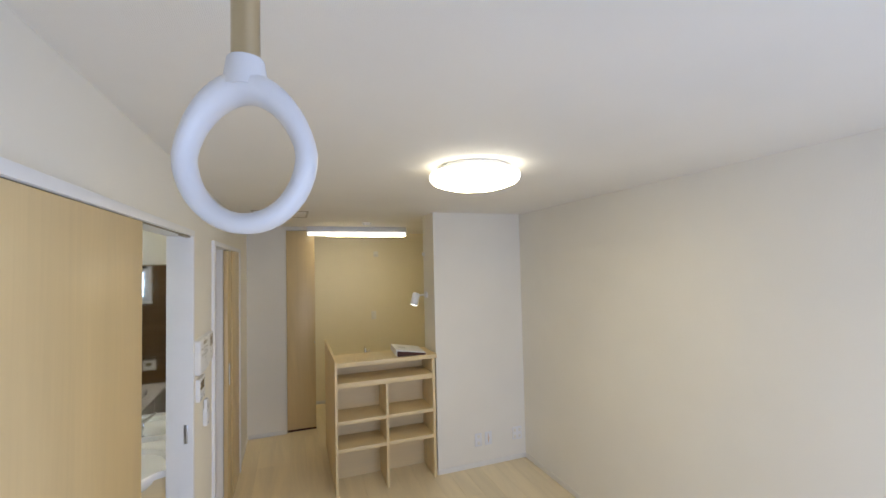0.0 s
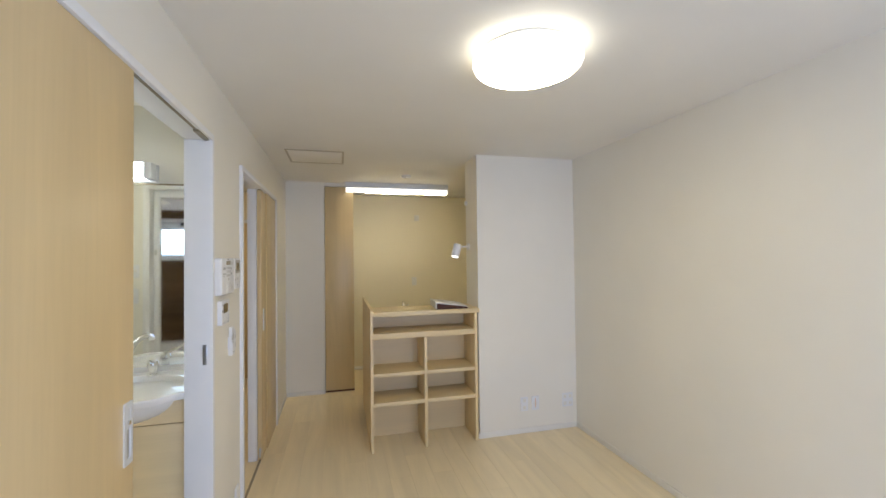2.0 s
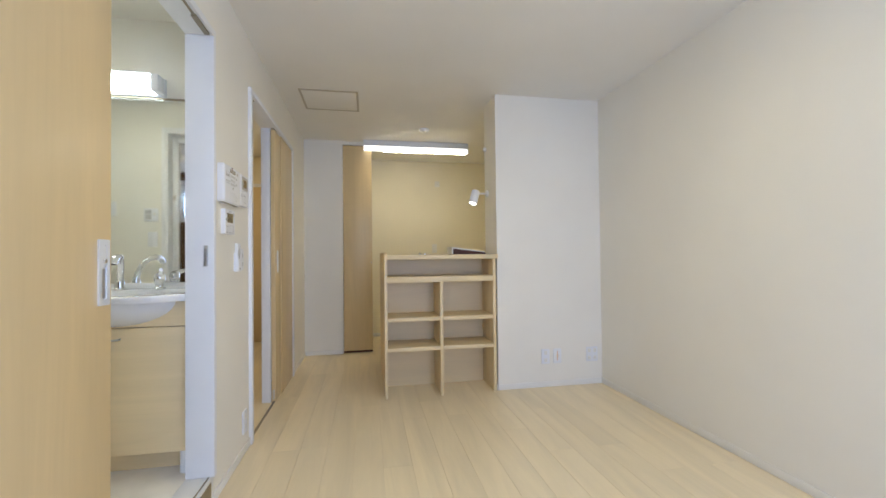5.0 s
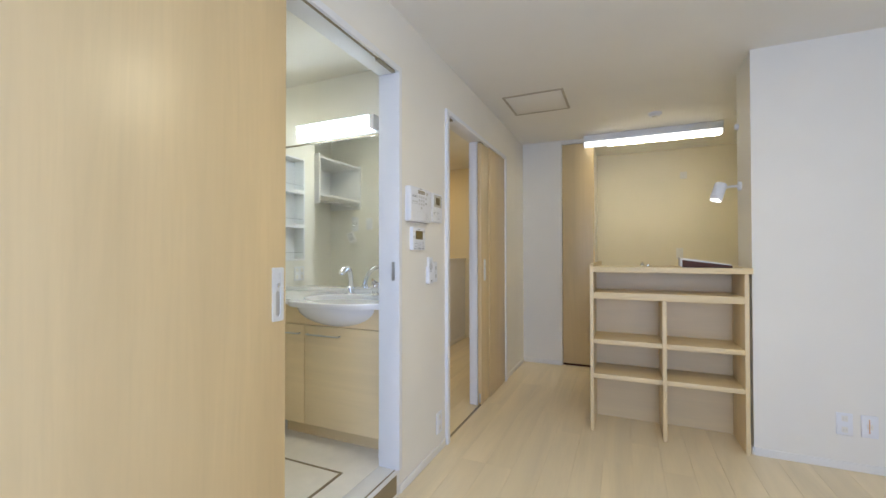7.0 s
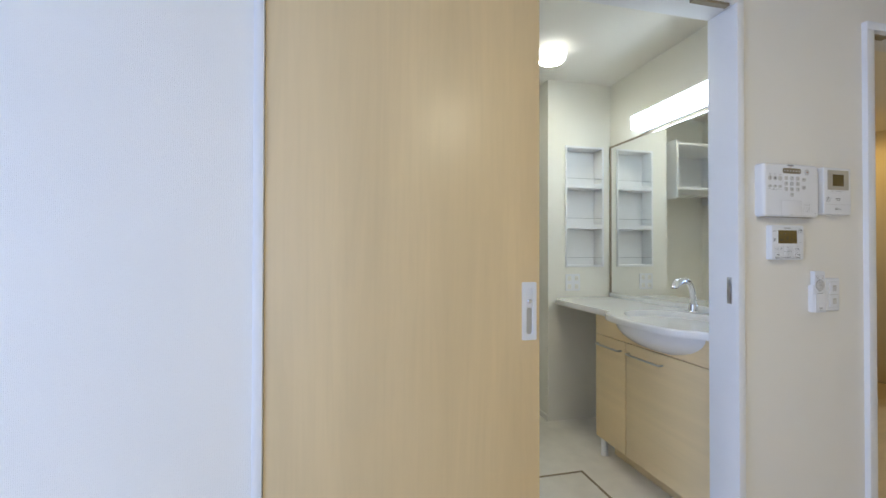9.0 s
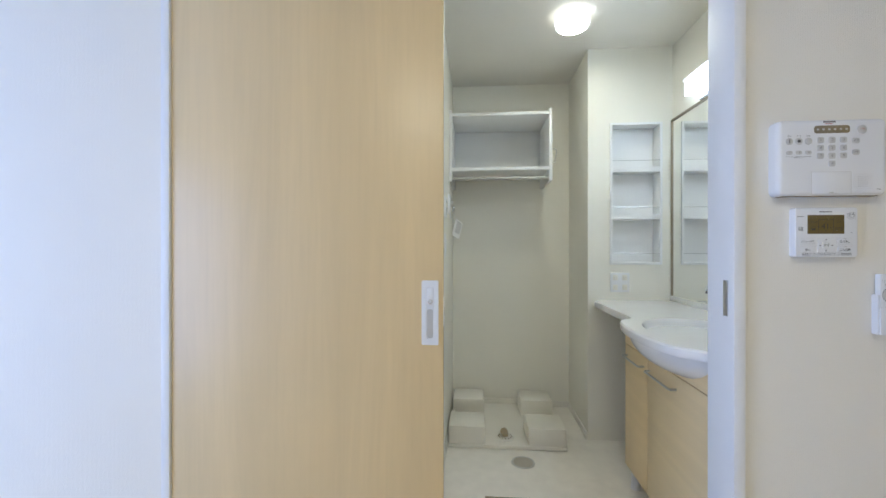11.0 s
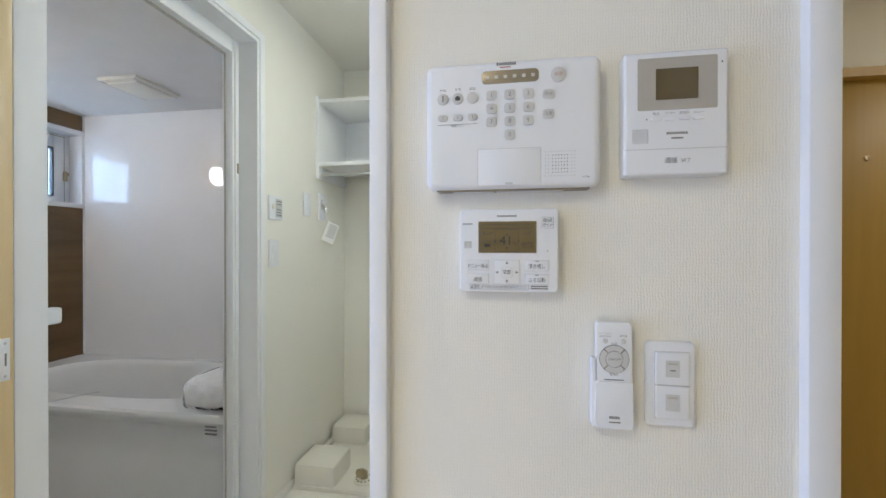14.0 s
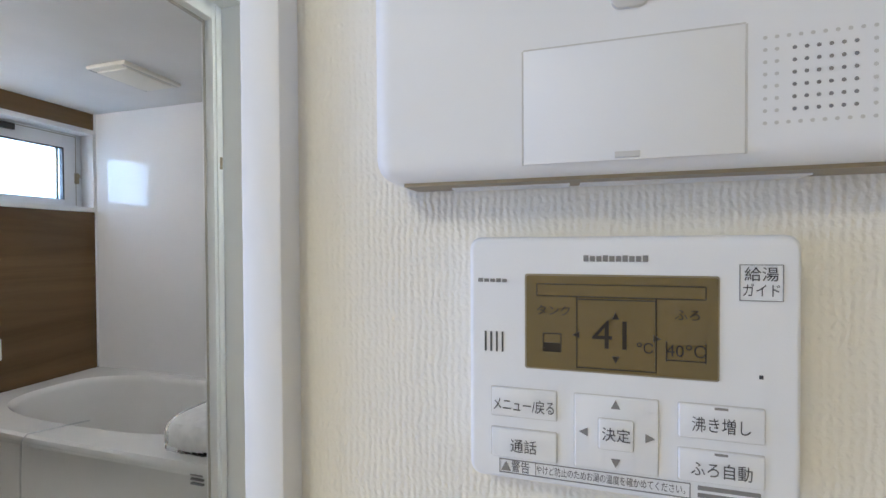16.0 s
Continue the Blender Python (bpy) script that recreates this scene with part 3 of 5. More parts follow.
# ---- living room things ----
lamp = thing("ceiling_light", (1.355, 1.65, H), "round white ceiling light, switched on", "ceiling light")
C = (1.355, 1.65, H)
part("base", lathe([(0, 0), (0.17, 0), (0.185, -0.012), (0.195, -0.034), (0, -0.034)], C, sides=48), M_WHITE, lamp)
part("diffuser_rim", lathe([(0, -0.034), (0.219, -0.034), (0.227, -0.040), (0.229, -0.056), (0.223, -0.072), (0.211, -0.081), (0, -0.081)], C, sides=56), M_LAMPRIM, lamp, "dimmer edge of the diffuser")
part("diffuser", lathe([(0.211, -0.0815), (0.190, -0.090), (0.135, -0.106), (0.06, -0.114), (0, -0.115)], C, sides=56), M_LAMP, lamp, "glowing milky diffuser")

ring_at = Vector((0.4690, -0.050, 1.9270))
hanger = thing("laundry_hanger", (0.469, -0.050, H), "white drying-pole hanger with a ring, hung from the ceiling", "laundry hanger")
u, side = Vector((0.955, -0.297, 0)), Vector((0.297, 0.955, 0))
loop, widths = [], []
for k in range(40):
    a = math.tau * k / 40
    rx, rz = 0.0226, 0.0258
    squeeze = 1 - 0.16 * max(0.0, math.sin(a))
    loop.append(ring_at + u * (rx * squeeze * math.cos(a)) + Vector((0, 0, rz + rz * math.sin(a))))
    widths.append(0.0040 + 0.0018 * max(0.0, math.sin(a)) ** 2)
ring_bm = tube(loop, widths, sides=14, closed=True)
for v in ring_bm.verts:
    d = v.co - ring_at
    v.co += side * (d.dot(side) * 0.35)
part("ring", ring_bm, M_HANGER, hanger)
part("collar", lathe([(0, 0), (0.0088, 0), (0.0076, 0.006), (0.0066, 0.012), (0, 0.012)], ring_at + Vector((0, 0, 0.0505)), sides=24), M_HANGER, hanger)
part("pole", tube([ring_at + Vector((0, 0, 0.061)), (0.469, -0.050, H - 0.012)], 0.0052, sides=16), M_BRASSY, hanger, "champagne metal pole")
part("ceiling_base", lathe([(0, 0), (0.026, 0), (0.026, -0.008), (0.012, -0.014), (0, -0.014)], (0.469, -0.050, H), sides=28), M_WHITE, hanger)


def outlet(name, label, y0, y1, z0, z1, sockets, at, facing, group="", mark=None, rows=1, mat=M_WHITE):
    """A wall plate with sockets. at: the wall's place; facing: "+x" or "-y"; y0..y1 runs along the wall."""
    def lay(a0, a1, h0, h1, d0, d1, r=0.0):
        return box(at + d0, at + d1, a0, a1, h0, h1, r) if facing == "+x" else box(a0, a1, at - d1, at - d0, h0, h1, r)
    base = (at, (y0 + y1) / 2, z0) if facing == "+x" else ((y0 + y1) / 2, at, z0)
    t = thing(name, base, label, "wall outlet", group)
    plate = part("plate", lay(y0, y1, z0, z1, 0, 0.009, 0.003), mat, t)
    for s in range(sockets):
        for c in range(rows):
            w = (y1 - y0) / rows
            cy, cz = y0 + w * (c + 0.5), z1 - (z1 - z0) * (s + 0.5) / sockets
            insert = part("socket", lay(cy - 0.013, cy + 0.013, cz - 0.015, cz + 0.015, 0.008, 0.0105, 0.001), M_CREAM, t)
            part("slot", merged(lay(cy - 0.0065, cy - 0.0045, cz - 0.006, cz + 0.005, 0.0100, 0.0109), lay(cy + 0.0045, cy + 0.0065, cz - 0.005, cz + 0.004, 0.0100, 0.0109)), M_BUTTON, insert)
    if mark:
        part("mark", lay(*mark, 0.0105, 0.0112), plain("orange_mark", (0.80, 0.45, 0.22), 0.5), t, "small orange mark")
    return t


outlet("wall_outlet", "white double outlet plate low on the partition", 2.088, 2.158, 0.19, 0.31, 2, 3.37, "-y", "partition outlets")
outlet("wall_outlet", "white outlet plate with an orange mark", 2.192, 2.262, 0.19, 0.31, 1, 3.37, "-y", "partition outlets", (2.222, 2.227, 0.215, 0.29))
outlet("wall_outlet", "white aerial and outlet plate in the corner", 2.488, 2.590, 0.19, 0.31, 2, 3.37, "-y", "partition outlets", rows=2)
outlet("wall_outlet", "white double outlet plate low by the hall door", 2.618, 2.688, 0.115, 0.240, 2, 0.0, "+x")
outlet("wall_outlet", "white four-socket plate under the niche shelf", 2.273, 2.378, 0.98, 1.09, 2, -1.315, "+x", rows=2)
outlet("wall_outlet", "cream outlet plate on the kitchen wall", 1.575, 1.645, 1.13, 1.25, 2, 5.84, "-y", mat=M_CREAM)
outlet("wall_outlet", "cream vent plate high on the kitchen wall", 1.62, 1.69, 2.05, 2.13, 1, 5.84, "-y", mat=M_CREAM)

hatch = thing("ceiling_hatch", (0.39, 3.71, H), "square ceiling access hatch with a thin metal rim", "access hatch")
part("panel", box(0.182, 0.606, 3.505, 3.915, H - 0.004, H - 0.001, 0.001), M_CEIL, hatch)
part("rim", boxes((0.165, 0.182, 3.49, 3.93, H - 0.007, H), (0.606, 0.623, 3.49, 3.93, H - 0.007, H), (0.182, 0.606, 3.49, 3.505, H - 0.007, H), (0.182, 0.606, 3.915, 3.93, H - 0.007, H)), M_RIM, hatch, "dull metal rim")
part("catch", lathe([(0, 0), (0.006, 0), (0.006, -0.003), (0, -0.003)], (0.6145, 3.60, H - 0.007), sides=12), M_STEEL, hatch)

detector = thing("smoke_detector", (1.275, 4.37, H), "small round white smoke detector on the ceiling", "smoke detector")
part("body", lathe([(0, 0), (0.052, 0), (0.052, -0.012), (0.040, -0.026), (0, -0.028)], (1.275, 4.37, H), sides=28), M_WHITE, detector)
part("sensor_ring", lathe([(0, 0), (0.024, 0), (0.022, -0.008), (0, -0.008)], (1.275, 4.37, H - 0.028), sides=20), M_CREAM, detector)

bar = thing("kitchen_light", (1.255, 4.88, H), "long white tube light on the kitchen ceiling, on", "tube light")
part("housing", box(0.650, 1.860, 4.835, 4.925, 2.335, H, 0.004), M_WHITE, bar)
part("diffuser", box(0.655, 1.855, 4.842, 4.918, 2.290, 2.335, 0.012), M_BARRIM, bar, "glowing milky diffuser")
part("tube", box(0.88, 1.84, 4.856, 4.904, 2.284, 2.2905), M_BAR, bar, "bright lower face")
for x in (0.650, 1.855):
    part("end_cap", box(x - 0.003, x + 0.008, 4.839, 4.921, 2.288, 2.337, 0.003), M_WHITE, bar)

spot_lamp = thing("spot_light", (1.717, 3.60, 1.62), "white cylinder spotlight on the partition end, on", "spotlight")
axis = Vector((-0.30, -0.20, -0.90)).normalized()
head = Vector((1.607, 3.585, 1.640))
part("mount", lathe([(0, 0), (0.030, 0), (0.030, 0.014), (0.022, 0.018), (0, 0.018)], (1.717, 3.60, 1.622), (-1, 0, 0), sides=24), M_WHITE, spot_lamp)
part("arm", tube([(1.70, 3.60, 1.622), (1.66, 3.598, 1.622), (1.622, 3.59, 1.612)], 0.008), M_WHITE, spot_lamp)
shade = part("shade", lathe([(0, 0), (0.031, 0), (0.035, 0.004), (0.036, 0.085), (0.036, 0.118), (0.032, 0.118), (0.032, 0.100), (0, 0.100)], head, axis, sides=32), M_WHITE, spot_lamp)
part("bulb", lathe([(0, 0.1005), (0.029, 0.1005), (0.026, 0.108), (0, 0.112)], head, axis, sides=24), M_SPOT, shade, "glowing bulb")

sensor = single("wall_sensor", lathe([(0, 0), (0.022, 0), (0.020, 0.016), (0.010, 0.022), (0, 0.022)], (1.717, 3.655, 2.02), (-1, 0, 0), sides=20), M_WHITE, "small white round fitting on the partition end", "sensor")

# ---- bookcase counter ----
case = thing("counter_bookcase", (1.26, 3.5, 0), "pale wood open bookcase under a bar counter", "bookcase")
outline = [(3.345, 0.0), (4.45, 0.0), (4.45, 1.118)] + [(3.345 + 0.030 * (1 - math.sin(radians(a))), 1.088 + 0.030 * math.cos(radians(a))) for a in range(0, 91, 15)]
part("side_panel", slab(outline, 0.812, 0.833, plane="yz"), M_SHELFV, case)
part("side_panel", box(1.674, 1.697, 3.345, 3.66, 0, 1.062, 0.001), M_SHELFV, case)
part("divider", box(1.243, 1.266, 3.345, 3.655, 0, 0.884, 0.001), M_SHELFV, case)
part("back_panel", box(0.833, 1.674, 3.655, 3.668, 0, 1.062), M_SHELF, case)
part("wide_shelf", box(0.833, 1.674, 3.347, 3.655, 0.884, 0.928, 0.001), M_SHELF, case)
for x0, x1 in ((0.833, 1.243), (1.266, 1.674)):
    for z in (0.352, 0.582):
        part("shelf", box(x0, x1, 3.352, 3.655, z, z + 0.030, 0.001), M_SHELF, case)
top = thing("bar_counter", (1.27, 3.5, 1.062), "pale wood bar counter top over the bookcase", "counter")
part("worktop", box(0.833, 1.716, 3.340, 3.70, 1.062, 1.098, 0.003), M_SHELF, top)

cab = thing("kitchen_counter", (1.27, 4.05, 0), "white kitchen counter behind the bar", "kitchen counter")
part("carcass", box(0.834, 1.70, 3.70, 4.40, 0.0, 0.85, 0.002), M_WHITE, cab)
part("worktop", box(0.834, 2.63, 3.70, 4.42, 0.85, 0.885, 0.004), M_STEEL, cab)
part("carcass", box(1.702, 2.63, 3.70, 4.40, 0.0, 0.85, 0.002), M_WHITE, cab)
tap = thing("kitchen_tap", (1.145, 3.80, 0.885), "chrome kitchen mixer tap behind the bar", "tap")
part("spout", tube([(1.145, 3.80, 0.885), (1.145, 3.80, 1.06), (1.148, 3.83, 1.105), (1.155, 3.89, 1.115), (1.16, 3.95, 1.09)], [0.017, 0.014, 0.012, 0.011, 0.011], sides=14), M_CHROME, tap)
part("lever", tube([(1.145, 3.80, 1.06), (1.19, 3.80, 1.105)], [0.010, 0.006], sides=10), M_CHROME, tap)

# a thick binder lying on the counter
binder = thing("ring_binder", (1.49, 3.53, 1.098), "dark brown ring binder full of white papers on the counter", "binder")


def wedge(x0, x1, y0, y1, z, h0, h1, floor_h=0.0):
    bm = bmesh.new()
    rows = [bm.verts.new(p) for p in ((x0, y0, z + floor_h), (x1, y0, z + floor_h), (x1, y1, z + floor_h), (x0, y1, z + floor_h),
                                      (x0, y0, z + h0), (x1, y0, z + h1), (x1, y1, z + h1), (x0, y1, z + h0))]
    for f in ((3, 2, 1, 0), (4, 5, 6, 7), (0, 1, 5, 4), (1, 2, 6, 5), (2, 3, 7, 6), (3, 0, 4, 7)):
        bm.faces.new([rows[k] for k in f])
    return bm


part("cover", merged(wedge(1.372, 1.628, 3.372, 3.70, 1.099, 0.047, 0.014), wedge(1.370, 1.63, 3.366, 3.376, 1.099, 0.047, 0.011)), M_BINDER, binder)
part("papers", wedge(1.360, 1.628, 3.3765, 3.69, 1.099, 0.060, 0.0195, 0.004), M_PAPER, binder, "stack of white papers")
part("label_strip", wedge(1.40, 1.47, 3.50, 3.56, 1.099, 0.0570, 0.0465, 0.04), M_BUTTON, binder)
for ob in binder.children:
    ob.rotation_euler = (0, 0, radians(-4))


# ---- devices on the wall between the doors ----
def soft_body(y0, y1, z0, z1, radius, depth, rim):
    """A moulded cover on the wall that faces +x: round corners and a rounded front rim."""
    bm = bmesh.new()
    rings = []
    for k in range(8):
        a = math.pi / 2 * max(0, k - 1) / 6
        inset = rim * (1 - math.cos(a))
        h = 0.0 if k == 0 else depth - rim + rim * math.sin(a)
        r = max(radius - inset, 0.0012)
        rings.append([bm.verts.new((h, y, z)) for y, z in rounded(y0 + inset, y1 - inset, z0 + inset, z1 - inset, r)])
    for a, b in zip(rings, rings[1:]):
        for k in range(len(a)):
            q = (k + 1) % len(a)
            bm.faces.new((a[k], a[q], b[q], b[k]))
    bm.faces.new(rings[-1])
    bm.faces.new(rings[0][::-1])
    return bm


def device(name, label, category, y0, y1, z0, z1, depth, radius=0.006, rim=0.004, mat=M_WHITE):
    t = thing(name, (0, (y0 + y1) / 2, z0), label, category)
    body = part("body", soft_body(y0, y1, z0, z1, radius, depth, rim), mat, t)

    def at(u, v):
        return y0 + (y1 - y0) * u, z1 - (z1 - z0) * v

    return t, body, at, depth


def key(t, at, x, u, v, w, h, r, mat, name="button", rise=0.0016, label=""):
    y, z = at(u, v)
    return part(name, slab(rounded(y - w / 2, y + w / 2, z - h / 2, z + h / 2, min(r, w / 2.01, h / 2.01), 4), x - 0.0008, x + rise, rise * 0.4, plane="yz"), mat, t, label)


def ink(t, at, x, u, v, body, size, fit=0.0, mat=None):
    y, z = at(u, v)
    part("lettering", wall_text(body, y, z, x + 0.0004, size, fit), mat or M_INKGREY, t)


def bar_mark(t, at, x, u, v, w, h, mat=None, name="print_bar"):
    y, z = at(u, v)
    count = max(1, round(w / 0.0030)) if name == "maker_mark" else 1
    step = w / count
    gap = step * 0.22 if count > 1 else 0.0
    part(name, boxes(*((x - 0.0004, x + 0.0004, y - w / 2 + step * k, y - w / 2 + step * (k + 1) - gap, z - h / 2, z + h / 2 * (1.0 if k % 3 else 1.25)) for k in range(count))), mat or M_INKGREY, t)


def dots(at, x, u0, u1, v0, v1, nu, nv, r, keep=None):
    bm = bmesh.new()
    for i in range(nu):
        for j in range(nv):
            if keep and not keep(i, j):
                continue
            y, z = at(u0 + (u1 - u0) * i / (nu - 1), v0 + (v1 - v0) * j / (nv - 1))
            c = [bm.verts.new((x, y + r * math.cos(k * math.tau / 8), z + r * math.sin(k * math.tau / 8))) for k in range(8)]
            bm.faces.new(c)
    return bm


# security control panel
sec, body, at, X = device("security_panel", "white wall-mounted security panel with a number keypad", "control panel", 2.247, 2.494, 1.356, 1.540, 0.032, 0.013, 0.011)
key(sec, at, X, 0.495, 0.135, 0.080, 0.0185, 0.006, M_ALU, "status_display", 0.0008, "brown status window")
for k in range(6):
    bar_mark(sec, at, X + 0.0009, 0.365 + 0.052 * k, 0.137, 0.005, 0.004, M_BUTTON, "status_icon")
key(sec, at, X, 0.765, 0.145, 0.021, 0.021, 0.0105, M_BUTTON, label="round call button")
ink(sec, at, X + 0.0016, 0.765, 0.145, "非常", 0.006, 0.011, plain("red_ink", (0.45, 0.20, 0.08), 0.6))
for k, word in enumerate(("外出", "在宅", "解除")):
    u = 0.105 + 0.0875 * k
    key(sec, at, X, u, 0.285, 0.0165, 0.0165, 0.0082, M_BUTTON)
    ink(sec, at, X, u, 0.215, word, 0.0045)
    key(sec, at, X, u, 0.435, 0.0145, 0.0095, 0.0047, M_BUTTON)
    ink(sec, at, X + 0.0016, u, 0.435, str(k + 1), 0.006)
bar_mark(sec, at, X + 0.0017, 0.105, 0.285, 0.0025, 0.008)
part("house_mark", slab([(at(0.1925, 0)[0] + dy, at(0, 0.285)[1] + dz) for dy, dz in ((-0.0035, -0.003), (0.0035, -0.003), (0.0035, 0.0005), (0.005, 0.0005), (0, 0.004), (-0.005, 0.0005), (-0.0035, 0.0005))], X + 0.0016, X + 0.002, plane="yz"), M_INK, sec)
bar_mark(sec, at, X, 0.192, 0.487, 0.058, 0.0005)
ink(sec, at, X, 0.192, 0.500, "警備エリア", 0.004)
for k, word in enumerate("1234567890"):
    u, v = (0.39 + 0.104 * (k % 3), 0.275 + 0.103 * (k // 3)) if k < 9 else (0.494, 0.584)
    key(sec, at, X, u, v, 0.0150, 0.0140, 0.0038, M_BUTTON)
    ink(sec, at, X + 0.0016, u, v, word, 0.0085)
for v, word in ((0.29, "取消"), (0.44, "決定")):
    key(sec, at, X, 0.71, v, 0.0165, 0.0135, 0.005, M_BUTTON)
    ink(sec, at, X + 0.0016, 0.71, v, word, 0.0055)
y0, z1 = at(0.312, 0.692)
y1, z0 = at(0.668, 0.974)
part("flap", boxes((X - 0.001, X + 0.0003, y0, y1, z0, z1), bevel=0.0004), M_WHITE, sec)
part("flap_groove", boxes((X - 0.001, X + 0.0002, y0 - 0.0008, y0, z0, z1), (X - 0.001, X + 0.0002, y1, y1 + 0.0008, z0, z1), (X - 0.001, X + 0.0002, y0, y1, z1, z1 + 0.0006)), M_BUTTON, sec)
bar_mark(sec, at, X + 0.0007, 0.490, 0.962, 0.010, 0.0022, M_BUTTON, "flap_notch")
part("speaker_holes", dots(at, X + 0.0003, 0.735, 0.815, 0.755, 0.885, 6, 6, 0.0008), M_INKGREY, sec)
part("dimple_field", dots(at, X + 0.0003, 0.695, 0.855, 0.728, 0.912, 11, 8, 0.0008, lambda i, j: i < 2 or i > 8 or j in (0, 7)), M_BUTTON, sec)
ink(sec, at, X, 0.915, 0.925, "S-726", 0.0042)
bar_mark(sec, at, X, 0.475, 0.035, 0.028, 0.0038, M_INKGREY, "maker_mark")
bar_mark(sec, at, X, 0.470, 0.062, 0.016, 0.0016, plain("red_mark", (0.4, 0.08, 0.05), 0.6), "maker_mark")
part("underside", boxes((0.001, 0.023, 2.262, 2.480, 1.3546, 1.3566)), M_ALU, sec, "dull brown recess below the cover")
for y0, y1 in ((2.285, 2.345), (2.350, 2.445)):
    part("underside_label", boxes((0.0015, 0.012, y0, y1, 1.3538, 1.3548)), M_WHITE, sec)

# door phone
phone, body, at, X = device("door_phone", "white door phone with a small dark screen", "intercom", 2.524, 2.655, 1.370, 1.538, 0.026, 0.004, 0.004)
y0, z1 = at(0.135, 0.055)
y1, z0 = at(0.895, 0.475)
part("screen_surround", slab(rounded(y0, y1, z0, z1, 0.002), X - 0.0005, X + 0.0008, plane="yz"), M_GREYPANEL, phone)
y0, z1 = at(0.31, 0.145)
y1, z0 = at(0.715, 0.395)
part("screen", slab(rounded(y0, y1, z0, z1, 0.001), X, X + 0.0014, plane="yz"), M_SCREEN, phone, "dark switched-off screen")
for k, word in enumerate(("再生", "モニター", "室内呼", "メニュー")):
    u = 0.315 + 0.135 * k
    key(phone, at, X, u, 0.545, 0.0145, 0.0062, 0.0028, M_WHITE)
    ink(phone, at, X, u, 0.505, word, 0.0042, 0.009 if k == 0 else 0.0125)
part("speaker_holes", dots(at, X + 0.0003, 0.09, 0.235, 0.63, 0.735, 9, 9, 0.0006), M_INK, phone)
bar_mark(phone, at, X, 0.52, 0.665, 0.027, 0.0030, M_INKGREY, "maker_mark")
bar_mark(phone, at, X, 0.52, 0.705, 0.015, 0.0018)
bar_mark(phone, at, X, 0.225, 0.548, 0.0016, 0.0016, M_INK)
bar_mark(phone, at, X, 0.94, 0.115, 0.0016, 0.0022, M_INK)
bar_mark(phone, at, X, 0.5, 0.79, 0.129, 0.0008, M_BUTTON, "talk_groove")
ink(phone, at, X, 0.46, 0.885, "通話", 0.0085)
ink(phone, at, X, 0.60, 0.888, "/終了", 0.0058)

# water heater control
heat, body, at, X = device("water_heater_control", "white water heater control with a lit display", "control panel", 2.296, 2.438, 1.207, 1.328, 0.020, 0.006, 0.0025)
y0, z1 = at(0.20, 0.155)
y1, z0 = at(0.778, 0.525)
part("display_bezel", slab(rounded(y0 - 0.0008, y1 + 0.0008, z0 - 0.0008, z1 + 0.0008, 0.0012), X - 0.0005, X + 0.0003, plane="yz"), M_ALU, heat)
lcd = part("display", slab(rounded(y0, y1, z0, z1, 0.001), X - 0.0003, X + 0.0009, plane="yz"), M_LCD, heat, "olive liquid crystal display")
D = X + 0.0010


def lcd_bar(u, v, w, h):
    yy, zz = at(u, v)
    return (D - 0.0002, D + 0.0002, yy - w / 2, yy + w / 2, zz - h / 2, zz + h / 2)


part("display_frame", boxes(lcd_bar(0.365, 0.375, 0.0005, 0.034), lcd_bar(0.605, 0.375, 0.0005, 0.034), lcd_bar(0.485, 0.245, 0.034, 0.0005), lcd_bar(0.485, 0.512, 0.034, 0.0005),
                            lcd_bar(0.49, 0.188, 0.072, 0.0004), lcd_bar(0.49, 0.235, 0.072, 0.0004), lcd_bar(0.235, 0.212, 0.0004, 0.0058), lcd_bar(0.745, 0.212, 0.0004, 0.0058),
                            lcd_bar(0.285, 0.385, 0.0085, 0.0005), lcd_bar(0.285, 0.455, 0.0085, 0.0006), lcd_bar(0.256, 0.42, 0.0005, 0.0085), lcd_bar(0.314, 0.42, 0.0005, 0.0085), lcd_bar(0.285, 0.438, 0.0075, 0.004),
                            lcd_bar(0.635, 0.43, 0.0005, 0.009), lcd_bar(0.745, 0.43, 0.0005, 0.009), lcd_bar(0.69, 0.462, 0.0155, 0.0005)), M_LCDINK, lcd)
for u, v, word, size in ((0.478, 0.385, "41", 0.019), (0.572, 0.425, "℃", 0.0065), (0.69, 0.428, "40℃", 0.0075), (0.29, 0.295, "タンク", 0.0055), (0.695, 0.295, "ふろ", 0.0055)):
    ink(lcd, at, D, u, v, word, size, mat=M_LCDINK)


def arrow(u, v, dy, dz, s, x):
    yy, zz = at(u, v)
    return slab([(yy + dy * s, zz + dz * s), (yy - dy * s - dz * s, zz - dz * s + dy * s), (yy - dy * s + dz * s, zz - dz * s - dy * s)], x, x + 0.0004, plane="yz")


part("display_arrows", merged(*(arrow(u, v, dy, dz, 0.0016, D) for u, v, dy, dz in ((0.485, 0.305, 0, 1), (0.485, 0.475, 0, -1), (0.362, 0.385, -1, 0), (0.608, 0.385, 1, 0)))), M_LCDINK, lcd)


def soft_key(u0, u1, v0, v1, lift=0.0):
    a, c = at(u0, v0)
    b, d = at(u1, v1)
    part("button_outline", slab(rounded(a, b, d, c, 0.0007, 2), X - 0.0004, X + 0.0003 + lift, plane="yz"), M_BUTTON, heat)
    return part("button", slab(rounded(a + 0.0004, b - 0.0004, d + 0.0004, c - 0.0004, 0.0006, 2), X - 0.0004, X + 0.0012 + lift, 0.0004, plane="yz"), M_WHITE, heat)


